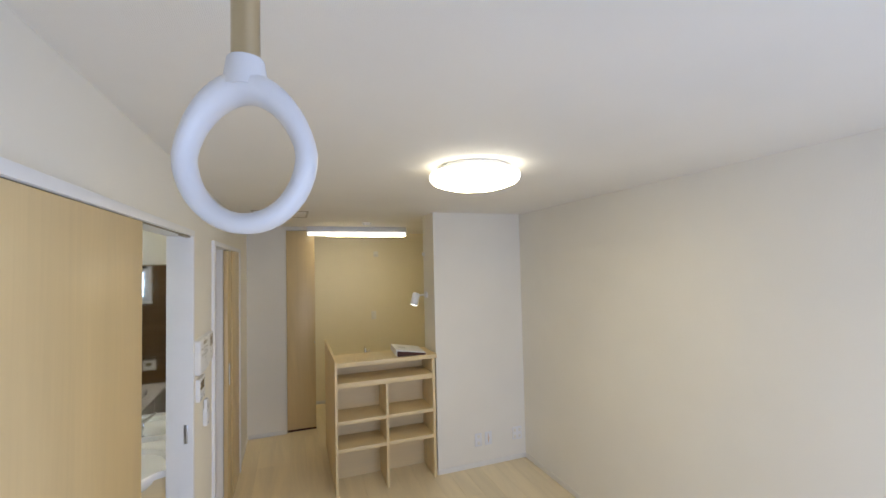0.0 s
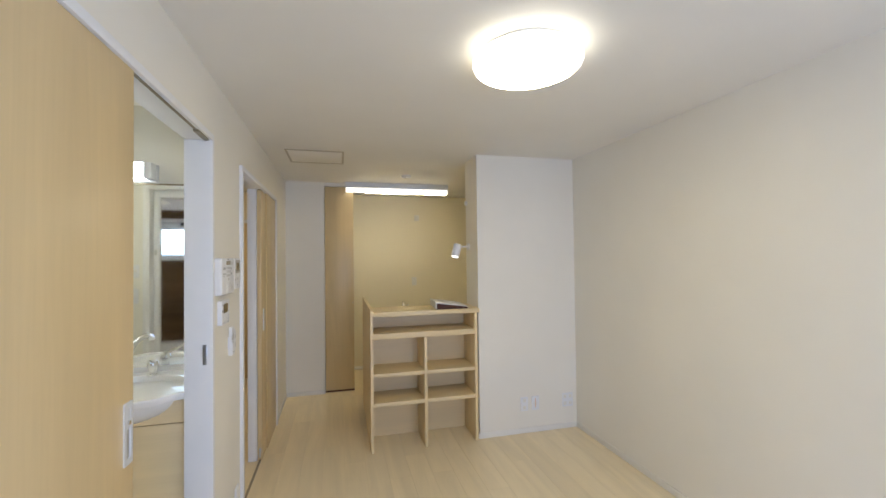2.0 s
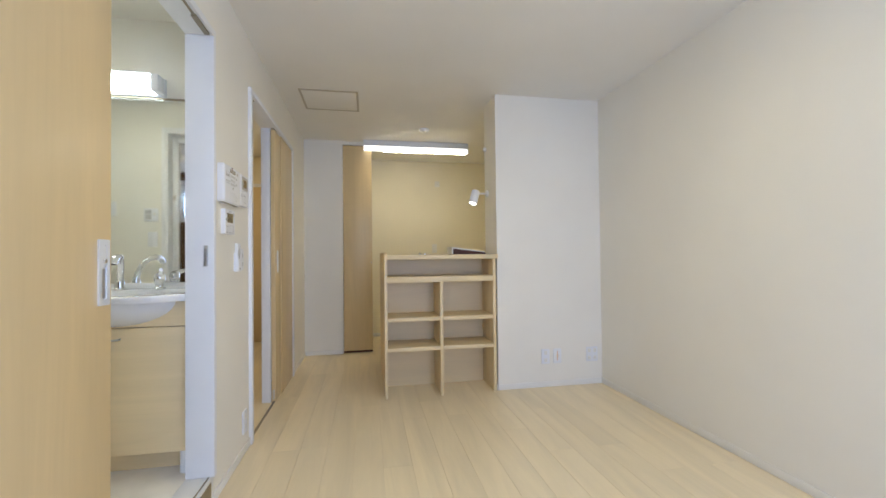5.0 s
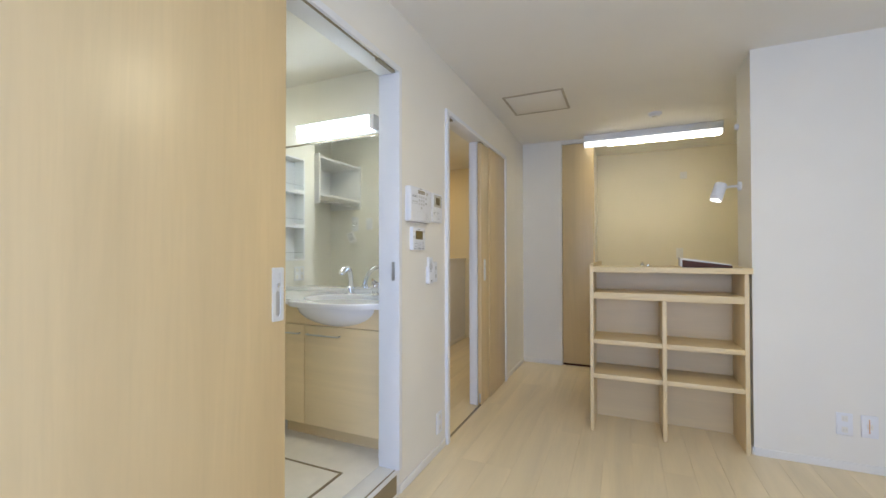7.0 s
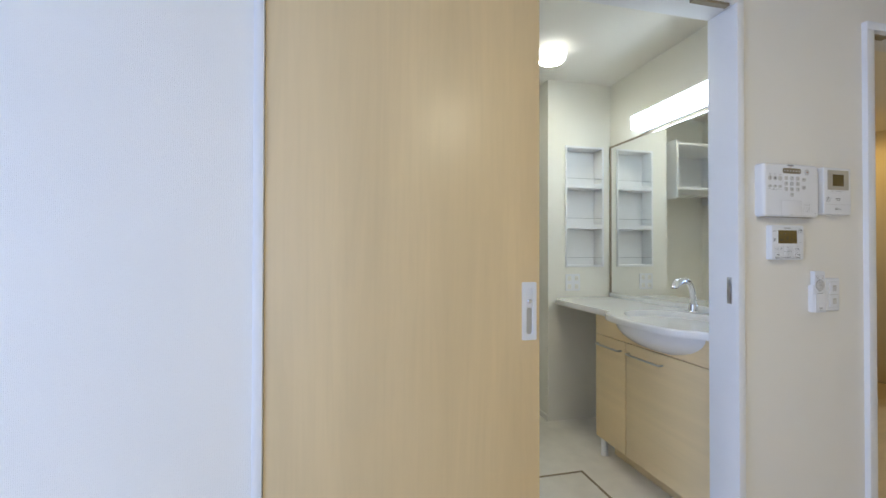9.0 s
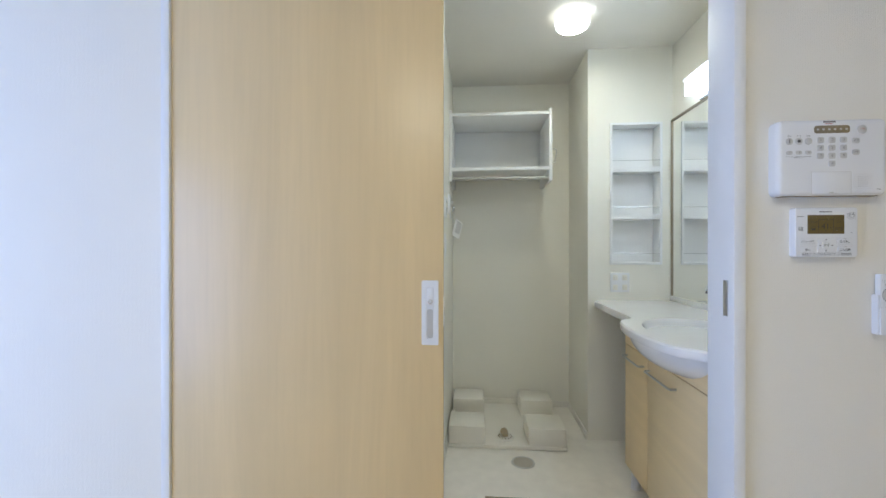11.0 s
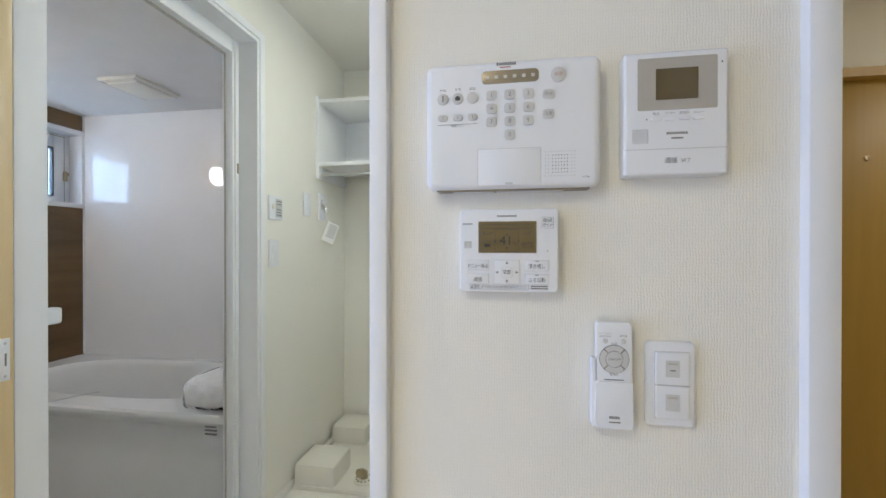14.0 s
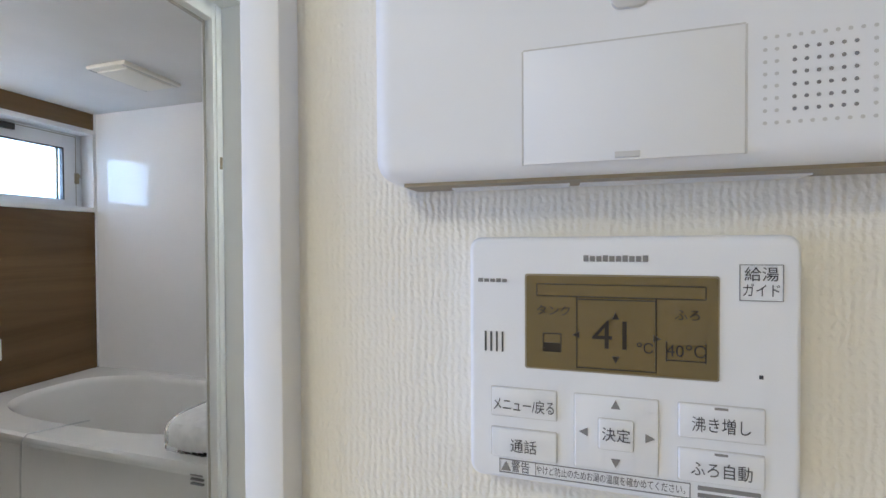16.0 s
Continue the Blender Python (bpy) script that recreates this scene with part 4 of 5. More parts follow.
for u0, u1, v0, v1, word, fit in ((0.076, 0.302, 0.615, 0.738, "メニュー/戻る", 0.029), (0.076, 0.302, 0.782, 0.905, "通話", 0.0125),
                                  (0.668, 0.905, 0.615, 0.745, "沸き増し", 0.0225), (0.668, 0.905, 0.782, 0.905, "ふろ自動", 0.0235)):
    k = soft_key(u0, u1, v0, v1)
    ink(k, at, X + 0.0012, (u0 + u1) / 2, (v0 + v1) / 2 + 0.012, word, 0.0072, fit, M_INK)
    if u0 > 0.5:
        bar_mark(k, at, X + 0.0013, (u0 + u1) / 2, v0 + 0.012, 0.0050, 0.0008)
pad = soft_key(0.355, 0.615, 0.615, 0.905)
soft_key(0.430, 0.540, 0.700, 0.822, 0.0012)
ink(pad, at, X + 0.0025, 0.485, 0.762, "決定", 0.0068, 0.012, M_INK)
part("arrow_marks", merged(*(arrow(u, v, dy, dz, 0.0020, X + 0.0013) for u, v, dy, dz in ((0.485, 0.645, 0, 1), (0.485, 0.872, 0, -1), (0.385, 0.762, -1, 0), (0.588, 0.762, 1, 0)))), M_INKGREY, pad)
a, c = at(0.836, 0.105)
b, d = at(0.950, 0.235)
part("guide_outline", boxes((X, X + 0.0004, a, b, c - 0.0003, c), (X, X + 0.0004, a, b, d, d + 0.0003), (X, X + 0.0004, a, a + 0.0003, d, c), (X, X + 0.0004, b - 0.0003, b, d, c)), M_INKGREY, heat)
ink(heat, at, X, 0.893, 0.143, "給湯", 0.0065, 0.0125, M_INK)
ink(heat, at, X, 0.893, 0.200, "ガイド", 0.0062, 0.0135, M_INK)
for k in range(4):
    bar_mark(heat, at, X, 0.057 + 0.020 * k, 0.435, 0.0009, 0.0088, M_INK, "speaker_slit")
bar_mark(heat, at, X, 0.487, 0.087, 0.0285, 0.0026, M_INKGREY, "maker_mark")
bar_mark(heat, at, X, 0.085, 0.178, 0.0150, 0.0016, M_INKGREY, "maker_mark")
bar_mark(heat, at, X, 0.894, 0.505, 0.0014, 0.0014, M_INK)
a, c = at(0.105, 0.915)
b, d = at(0.705, 0.972)
part("warning_outline", boxes((X, X + 0.0004, a, b, c - 0.0003, c), (X, X + 0.0004, a, b, d, d + 0.0003), (X, X + 0.0004, a, a + 0.0003, d, c), (X, X + 0.0004, b - 0.0003, b, d, c), (X, X + 0.0004, a + 0.0175, a + 0.0178, d, c)), M_INKGREY, heat)
ink(heat, at, X, 0.178, 0.944, "警告", 0.0062, 0.0088, M_INK)
ink(heat, at, X, 0.467, 0.944, "やけど防止のためお湯の温度を確かめてください。", 0.0046, 0.065, M_INK)
for v in (0.928, 0.955):
    bar_mark(heat, at, X, 0.81, v, 0.024, 0.0016)
part("warning_sign", merged(arrow(0.128, 0.943, 0, 1, 0.0024, X)), M_INKGREY, heat)

# lamp remote in its holder
rc = thing("lamp_remote", (0, 2.512, 1.02), "white lamp remote standing in its wall holder", "remote control")
part("body", slab(rounded(2.4905, 2.5365, 1.03, 1.166, 0.003), 0.004, 0.019, 0.002, plane="yz"), M_WHITE, rc)
hold = thing("remote_holder", (0, 2.512, 1.02), "white plastic wall holder for the lamp remote", "holder")
part("back_plate", slab(rounded(2.486, 2.540, 1.019, 1.115, 0.003), 0.0, 0.0035, plane="yz"), M_WHITE, hold)
part("pocket", merged(slab(rounded(2.4880, 2.5380, 1.019, 1.084, 0.003), 0.0035, 0.0222, 0.0015, plane="yz"), box(0.0035, 0.0185, 2.4835, 2.4895, 1.019, 1.116, 0.0015)), M_WHITE, hold)


def at(u, v):
    return 2.4905 + 0.046 * u, 1.166 - 0.146 * v


for u, word in ((0.24, "スリープタイマー"), (0.76, "留守番")):
    key(rc, at, 0.019, u, 0.175, 0.0068, 0.0068, 0.0034, M_BUTTON)
    ink(rc, at, 0.019, u, 0.105 if u < 0.5 else 0.122, word, 0.0035, 0.018 if u < 0.5 else 0.009)
ink(rc, at, 0.019, 0.24, 0.130, "60分/30分", 0.0036, 0.016)
cy, cz = at(0.5, 0.345)


def arc_key(a0, a1, r0, r1):
    bm = bmesh.new()
    n = 10
    rows = []
    for r, x in ((r0, 0.0185), (r0, 0.0205), (r1, 0.0205), (r1, 0.0185)):
        rows.append([bm.verts.new((x, cy + r * math.cos(radians(a0 + (a1 - a0) * k / n)), cz + r * math.sin(radians(a0 + (a1 - a0) * k / n)))) for k in range(n + 1)])
    for a, b in zip(rows, rows[1:]):
        for k in range(n):
            bm.faces.new((a[k], a[k + 1], b[k + 1], b[k]))
    for k in (0, n):
        bm.faces.new([r[k] for r in rows])
    return bm


part("ring_groove", lathe([(0, 0), (0.0200, 0), (0.0200, 0.0012), (0, 0.0012)], (0.0185, cy, cz), (1, 0, 0), sides=40), M_INKGREY, rc)
for a0 in (48, 138, 228, 318):
    part("button", arc_key(a0, a0 + 84, 0.0118, 0.0192), M_BUTTON, rc)
on = part("button", lathe([(0, 0), (0.0112, 0), (0.0112, 0.0022), (0.009, 0.0026), (0, 0.0022)], (0.0185, cy, cz), (1, 0, 0), sides=36), M_BUTTON, rc)
part("lettering", wall_text("ON/OFF", cy, cz, 0.0213, 0.0052, 0.0165), M_INKGREY, on)
ink(rc, at, 0.019, 0.5, 0.20, "全灯", 0.0042)
ink(rc, at, 0.019, 0.5, 0.495, "常夜灯", 0.0042)
bar_mark(rc, at, 0.019, 0.5, 0.545, 0.026, 0.0012)
bar_mark(rc, at, 0.0225, 0.5, 0.90, 0.0140, 0.0032, M_INKGREY, "maker_mark")
bar_mark(rc, at, 0.0225, 0.5, 0.945, 0.0150, 0.0014)

switch = thing("light_switch", (0, 2.591, 1.022), "white double rocker light switch with name windows", "light switch")
part("plate", soft_body(2.558, 2.624, 1.021, 1.140, 0.007, 0.009, 0.005), M_WHITE, switch)
for z0, z1 in ((1.081, 1.126), (1.034, 1.079)):
    part("rocker_gap", boxes((0.0085, 0.0095, 2.5695, 2.6145, z0 - 0.001, z1 + 0.001)), M_BUTTON, switch)
    rocker = part("rocker", slab(rounded(2.5705, 2.6135, z0, z1, 0.001, 2), 0.0088, 0.0125, 0.001, plane="yz"), M_WHITE, switch)
    part("name_window", slab(rounded(2.583, 2.601, z0 + 0.011, z1 - 0.011, 0.001, 2), 0.012, 0.0129, plane="yz"), M_BUTTON, rocker)
    part("print_bar", boxes((0.0128, 0.0132, 2.5855, 2.5985, z1 - 0.017, z1 - 0.0145)), M_GREYPANEL, rocker)
part("pilot_mark", boxes((0.0128, 0.0132, 2.5885, 2.5955, 1.1005, 1.1018)), M_DARK, switch)


# ---- washroom ----
def radial_slab(centre, hole, outer, z, thick, bowl, count=72, ease=0.006):
    """A slab with a hollow: hole(a) and outer(a) are radii at an angle; bowl rows of (share of the hole, depth)."""
    bm = bmesh.new()
    cx, cy = centre
    rows = []
    dirs = [(math.cos(k * math.tau / count), math.sin(k * math.tau / count)) for k in range(count)]
    radii_o = [outer(k * math.tau / count) for k in range(count)]
    radii_h = [hole(k * math.tau / count) for k in range(count)]

    def ring(radii, share, height, inset=0.0):
        return [bm.verts.new((cx + d[0] * (r * share - inset), cy + d[1] * (r * share - inset), height)) for d, r in zip(dirs, radii)]

    rows.append(ring(radii_o, 1.0, z - thick, 0.004))
    rows.append(ring(radii_o, 1.0, z - thick + ease))
    rows.append(ring(radii_o, 1.0, z - ease))
    rows.append(ring(radii_o, 1.0, z, ease))
    rows.append(ring(radii_h, 1.0, z, -ease))
    for share, deep in bowl:
        rows.append(ring(radii_h, share, z - deep))
    for a, b in zip(rows, rows[1:]):
        for k in range(count):
            bm.faces.new((a[k], a[(k + 1) % count], b[(k + 1) % count], b[k]))
    bm.faces.new(rows[-1])
    return bm


def ray_out(cx, cy, inside, most=2.0):
    def radius(a):
        lo, hi = 0.0, most
        for _ in range(26):
            mid = (lo + hi) / 2
            lo, hi = (mid, hi) if inside(cx + mid * math.cos(a), cy + mid * math.sin(a)) else (lo, mid)
        return lo
    return radius


def smooth_step(t):
    t = max(0.0, min(1.0, t))
    return t * t * (3 - 2 * t)


def counter_front(x):
    """The counter's front edge: straight and shallow at both ends, bowed round the basin."""
    u = abs(x + 0.415) / 0.292
    bow = math.sqrt(max(0.0, 1 - u ** 2.2)) if u < 1 else 0.0
    return 2.166 - 0.097 * bow * smooth_step((1.02 - u) / 0.25)


B = (-0.415, 2.33)
vanity_top = thing("washbasin", (-0.7, 2.4, 0.905), "white moulded washbasin top with a bowed front", "washbasin")
part("basin", radial_slab(B, lambda a: 1 / math.sqrt((math.cos(a) / 0.275) ** 2 + (math.sin(a) / 0.195) ** 2),
                          ray_out(*B, lambda x, y: -1.313 < x < -0.102 and counter_front(x) < y < 2.606), 0.935, 0.032,
                          ((1.0, 0.006), (0.985, 0.02), (0.94, 0.05), (0.84, 0.08), (0.66, 0.105), (0.4, 0.118), (0.1, 0.124)), 96), M_PORCELAIN, vanity_top)
under = bmesh.new()
bmesh.ops.create_uvsphere(under, u_segments=40, v_segments=20, radius=1.0)
for v in under.verts:
    v.co = (B[0] + v.co.x * 0.300, 2.315 + v.co.y * 0.235, 0.906 + min(v.co.z, 0.0) * 0.128)
part("bowl_underside", under, M_PORCELAIN, vanity_top)
part("overflow", lathe([(0, 0), (0.016, 0), (0.016, 0.004), (0.011, 0.005), (0.010, 0.002), (0, 0.002)], (-0.40, 2.497, 0.885), (0, -1, 0.25), sides=20), M_STEEL, vanity_top)
part("backsplash", box(-1.313, -0.102, 2.600, 2.609, 0.933, 0.962, 0.003), M_PORCELAIN, vanity_top)
part("drain_plug", lathe([(0, 0), (0.022, 0), (0.020, 0.004), (0, 0.006)], (B[0], B[1], 0.811), sides=20), M_CHROME, vanity_top)

vanity = thing("vanity_cabinet", (-0.48, 2.4, STEP), "pale wood vanity cabinet on short legs", "cabinet")
part("carcass", box(-0.860, -0.104, 2.218, 2.600, 0.235, 0.80, 0.001), M_VANITY, vanity)
part("apron", box(-0.862, -0.104, 2.200, 2.216, 0.792, 0.903, 0.0015), M_VANITY, vanity)
for x0, x1, h0, h1 in ((-0.862, -0.622, -0.835, -0.650), (-0.617, -0.104, -0.590, -0.375)):
    d = part("door", box(x0, x1, 2.200, 2.218, 0.237, 0.788, 0.0015), M_VANITY, vanity)
    part("handle", tube([(h0, 2.199, 0.742), (h0, 2.180, 0.742), (h0 + 0.01, 2.176, 0.742), (h1 - 0.01, 2.176, 0.742), (h1, 2.180, 0.742), (h1, 2.199, 0.742)], 0.0042, sides=10), M_STEEL, d, "slim satin bar handle")
for x in (-0.845, -0.135):
    for y in (2.24, 2.56):
        part("leg", lathe([(0, 0), (0.020, 0), (0.018, 0.03), (0.018, 0.105), (0, 0.105)], (x, y, STEP), sides=16), M_WHITE, vanity)
part("toe_panel", box(-0.84, -0.12, 2.30, 2.312, STEP, 0.235), M_VANITY, vanity)

faucet = thing("basin_faucet", (-0.552, 2.533, 0.935), "chrome pull-out basin faucet", "faucet")
FX, FY = -0.552, 2.533
part("base", lathe([(0, 0), (0.026, 0), (0.026, 0.006), (0.0225, 0.010), (0.021, 0.042), (0.017, 0.047), (0, 0.047)], (FX, FY, 0.935), sides=28), M_CHROME, faucet)
neck = [(FX + 0.052 * f ** 1.4, FY - 0.10 * f ** 1.8, 0.980 + 0.118 * math.sin(f * math.pi / 2)) for f in (0, 0.15, 0.3, 0.45, 0.6, 0.75, 0.88, 1.0)]
part("neck", tube(neck, [0.0165, 0.0150, 0.0140, 0.0138, 0.0138, 0.0142, 0.0148, 0.0155], sides=18), M_CHROME, faucet)
part("joint_ring", tube([Vector(neck[-1]) + Vector((0, 0.004, 0)), Vector(neck[-1]) + Vector((0.001, -0.004, 0))], 0.0165, sides=18), M_STEEL, faucet)
spray = part("spray_head", tube([(FX + 0.052, FY - 0.102, 1.098), (FX + 0.055, FY - 0.125, 1.096), (FX + 0.057, FY - 0.150, 1.088), (FX + 0.058, FY - 0.160, 1.076), (FX + 0.058, FY - 0.162, 1.066)], [0.0155, 0.0175, 0.0185, 0.0175, 0.0160], sides=20), M_CHROME, faucet)
part("nozzle", lathe([(0, 0), (0.0135, 0), (0.0125, -0.003), (0, -0.003)], (FX + 0.058, FY - 0.162, 1.066), sides=20), M_DARK, spray)
mixer = thing("basin_mixer", (-0.366, 2.526, 0.935), "chrome single-lever basin mixer", "mixer tap")
part("body", lathe([(0, 0), (0.027, 0), (0.027, 0.006), (0.020, 0.012), (0.019, 0.030), (0.025, 0.040), (0.026, 0.066), (0.020, 0.078), (0, 0.081)], (-0.366, 2.526, 0.935), sides=28), M_CHROME, mixer)
part("lever", tube([(-0.366, 2.526, 1.006), (-0.350, 2.496, 1.016), (-0.330, 2.455, 1.026), (-0.312, 2.418, 1.036)], [0.018, 0.0125, 0.0095, 0.0085], sides=14), M_CHROME, mixer)

glass = thing("mirror", (-0.7, 2.61, 0.962), "wide frameless wall mirror over the washbasin", "mirror")
part("pane", box(-1.302, -0.106, 2.608, 2.614, 0.964, 1.942), M_MIRROR, glass)
part("rail", boxes((-1.306, -0.104, 2.600, 2.614, 1.942, 1.949), (-1.308, -1.302, 2.602, 2.614, 0.964, 1.942)), M_ALU, glass, "thin dull metal rail")

vlight = thing("vanity_light", (-0.69, 2.56, 1.965), "white bar light over the mirror, switched on", "wall light")
part("back_plate", box(-1.0, -0.37, 2.590, 2.615, 1.952, 2.050, 0.003), M_WHITE, vlight)
part("diffuser", box(-0.992, -0.410, 2.520, 2.590, 1.966, 2.044, 0.010), M_VLAMP, vlight, "glowing milky diffuser")
# Unseen plate added to keep the diffuser's light off the wall above.
part("top_light_shield", box(-0.998, -0.408, 2.514, 2.592, 2.0445, 2.0485, 0.001), M_WHITE, vlight)
part("end_cap", box(-0.410, -0.372, 2.520, 2.590, 1.962, 2.048, 0.006), M_WHITE, vlight)

wlamp = thing("washroom_light", (-0.95, 1.98, 2.37), "small round white washroom ceiling light, on", "ceiling light")
part("base", lathe([(0, 0), (0.070, 0), (0.070, -0.012), (0, -0.012)], (-0.95, 1.98, 2.37), sides=32), M_WHITE, wlamp)
part("diffuser_rim", lathe([(0, -0.012), (0.078, -0.012), (0.082, -0.02), (0.080, -0.055), (0.070, -0.065), (0, -0.065)], (-0.95, 1.98, 2.37), sides=40), M_WLAMPRIM, wlamp, "dimmer edge of the diffuser")
part("diffuser", lathe([(0.068, -0.0655), (0.04, -0.070), (0, -0.071)], (-0.95, 1.98, 2.37), sides=40), M_WLAMP, wlamp, "glowing milky diffuser")

niche = thing("niche_shelf", (-1.36, 2.41, 1.137), "white three-tier recessed wall niche, empty", "wall niche")
part("frame", boxes((-1.405, -1.303, 2.271, 2.284, 1.137, 1.942), (-1.405, -1.303, 2.543, 2.556, 1.137, 1.942), (-1.405, -1.303, 2.284, 2.543, 1.137, 1.150), (-1.405, -1.303, 2.284, 2.543, 1.929, 1.942), bevel=0.001), M_BOARD, niche)
part("back_panel", box(-1.404, -1.399, 2.284, 2.543, 1.150, 1.929), M_BOARD, niche)
for z in (1.392, 1.662):
    part("shelf", box(-1.399, -1.305, 2.284, 2.543, z, z + 0.014, 0.001), M_BOARD, niche)
    part("shelf_lip", box(-1.309, -1.304, 2.284, 2.543, z + 0.014, z + 0.030), M_BOARD, niche)
for z in (1.200, 1.462, 1.728):
    part("guard_rail", tube([(-1.309, 2.284, z), (-1.309, 2.543, z)], 0.0022, sides=8), M_STEEL, niche)

shelf = thing("laundry_shelf", (-1.61, 1.66, 1.64), "white two-tier shelf with a hanging rod", "wall shelf")
part("side_panel", box(-1.795, -1.420, 1.346, 1.362, 1.640, 2.078, 0.001), M_BOARD, shelf)
part("side_panel", box(-1.795, -1.420, 1.950, 1.968, 1.640, 2.078, 0.001), M_BOARD, shelf)
for z in (1.706, 2.041):
    part("board", box(-1.795, -1.422, 1.362, 1.950, z, z + 0.019, 0.001), M_BOARD, shelf)
part("back_panel", box(-1.799, -1.793, 1.362, 1.950, 1.725, 2.041), M_BOARD, shelf)
part("rod", tube([(-1.455, 1.362, 1.664), (-1.455, 1.950, 1.664)], 0.008, sides=14), M_STEEL, shelf, "steel hanging rod")
part("hook_bar", tube([(-1.55, 1.968, 1.86), (-1.55, 2.005, 1.86), (-1.55, 2.018, 1.85), (-1.55, 2.008, 1.775), (-1.55, 1.968, 1.775)], 0.0035, sides=8), M_STEEL, shelf, "bent steel hook")

pan = thing("washer_pan", (-1.47, 1.68, STEP), "cream plastic washing machine pan with four raised feet", "washer pan")
part("tray", boxes((-1.785, -1.160, 1.357, 2.005, STEP, STEP + 0.022), (-1.785, -1.765, 1.357, 2.005, STEP, STEP + 0.055), (-1.765, -1.180, 1.357, 1.372, STEP, STEP + 0.045), (-1.765, -1.180, 1.990, 2.005, STEP, STEP + 0.045), bevel=0.006), M_CREAM, pan)
for x0, x1 in ((-1.375, -1.165), (-1.780, -1.580)):
    for y0, y1 in ((1.360, 1.562), (1.795, 2.000)):
        part("foot", box(x0, x1, y0, y1, STEP + 0.01, STEP + 0.118, 0.012), M_CREAM, pan)
trap = part("drain_trap", lathe([(0, 0), (0.052, 0), (0.052, 0.004), (0.046, 0.007), (0.040, 0.004), (0.028, 0.010), (0, 0.012)], (-1.255, 1.675, STEP + 0.022), sides=28), M_CREAM, pan)
part("elbow", tube([(-1.255, 1.675, STEP + 0.03), (-1.255, 1.675, STEP + 0.055), (-1.235, 1.670, STEP + 0.07), (-1.215, 1.665, STEP + 0.074)], [0.018, 0.018, 0.018, 0.019], sides=16), M_BRASSY, trap)
for k in range(12):
    a = math.tau * k / 12
    part("grate_slot", box(-1.255 + 0.036 * math.cos(a) - 0.003, -1.255 + 0.036 * math.cos(a) + 0.003, 1.675 + 0.036 * math.sin(a) - 0.003, 1.675 + 0.036 * math.sin(a) + 0.003, STEP + 0.030, STEP + 0.0335), M_ALU, trap)

drain = thing("floor_drain", (-1.03, 1.752, STEP), "round steel floor drain cover", "floor drain")
part("rim", lathe([(0, 0), (0.060, 0), (0.059, 0.003), (0.052, 0.0035), (0.051, 0.002), (0, 0.002)], (-1.03, 1.752, STEP), sides=36), M_STEEL, drain)
part("cover", lathe([(0, 0.002), (0.049, 0.002), (0.048, 0.004), (0, 0.005)], (-1.03, 1.752, STEP), sides=32), M_GREYPANEL, drain)
hatch_f = thing("floor_hatch", (-0.48, 1.8, STEP), "square floor hatch with a thin metal rim", "floor hatch")
part("panel", box(-0.710, -0.232, 1.565, 2.015, STEP, STEP + 0.003, 0.001), M_VINYL, hatch_f)
part("rim", boxes((-0.722, -0.710, 1.553, 2.027, STEP, STEP + 0.004), (-0.232, -0.220, 1.553, 2.027, STEP, STEP + 0.004), (-0.710, -0.232, 1.553, 1.565, STEP, STEP + 0.004), (-0.710, -0.232, 2.015, 2.027, STEP, STEP + 0.004)), M_ALU, hatch_f)
part("lift_ring", lathe([(0, 0), (0.02, 0), (0.02, 0.004), (0, 0.004)], (-0.30, 1.60, STEP + 0.0025), sides=20), M_STEEL, hatch_f)

# things on the wall beside the bath opening (it faces +y)
fan = thing("fan_control", (-1.03, 1.345, 1.39), "white bath fan timer with a printed label", "wall control")
part("plate", box(-1.082, -0.980, 1.345, 1.357, 1.392, 1.497, 0.003), M_WHITE, fan)
part("label_card", box(-1.072, -1.025, 1.3565, 1.3585, 1.405, 1.485), M_BUTTON, fan)
part("print_bars", boxes(*((-1.068, -1.030, 1.3582, 1.3592, z, z + 0.004) for z in (1.412, 1.424, 1.436, 1.460, 1.472))), M_INKGREY, fan)
part("dial", lathe([(0, 0), (0.012, 0), (0.010, 0.006), (0, 0.007)], (-1.005, 1.357, 1.45), (0, 1, 0), sides=18), M_CREAM, fan)
for name, x0, x1, z0, z1, label in (("light_switch", -1.055, -0.985, 1.186, 1.306, "white rocker switch plate under the fan timer"), ("light_switch", -1.352, -1.282, 1.432, 1.548, "white washroom switch plate beside the shelf")):
    t = thing(name, ((x0 + x1) / 2, 1.345, z0), label, "light switch")
    part("plate", box(x0, x1, 1.345, 1.354, z0, z1, 0.003), M_WHITE, t)
    part("rocker", box((x0 + x1) / 2 - 0.012, (x0 + x1) / 2 + 0.012, 1.3535, 1.358, z0 + 0.025, z1 - 0.025, 0.001), M_WHITE, t)
tapw = thing("washer_tap", (-1.49, 1.345, 1.43), "white recessed washing machine tap in a wall plate", "tap")
part("plate", box(-1.530, -1.450, 1.345, 1.351, 1.420, 1.565, 0.002), M_WHITE, tapw)
part("recess", slab([(-1.49 + 0.026 * math.cos(math.tau * k / 20), 1.505 + 0.030 * math.sin(math.tau * k / 20)) for k in range(20)], 1.3505, 1.3520, plane="xz"), M_BUTTON, tapw)
part("spout", tube([(-1.49, 1.35, 1.500), (-1.49, 1.364, 1.497), (-1.49, 1.368, 1.485), (-1.49, 1.368, 1.462)], [0.008, 0.008, 0.009, 0.009], sides=12), M_CHROME, tapw)
part("handle", box(-1.503, -1.477, 1.352, 1.366, 1.510, 1.527, 0.004), M_WHITE, tapw)
tag = thing("paper_tag", (-1.50, 1.392, 1.28), "white printed paper tag hung from the tap", "tag")
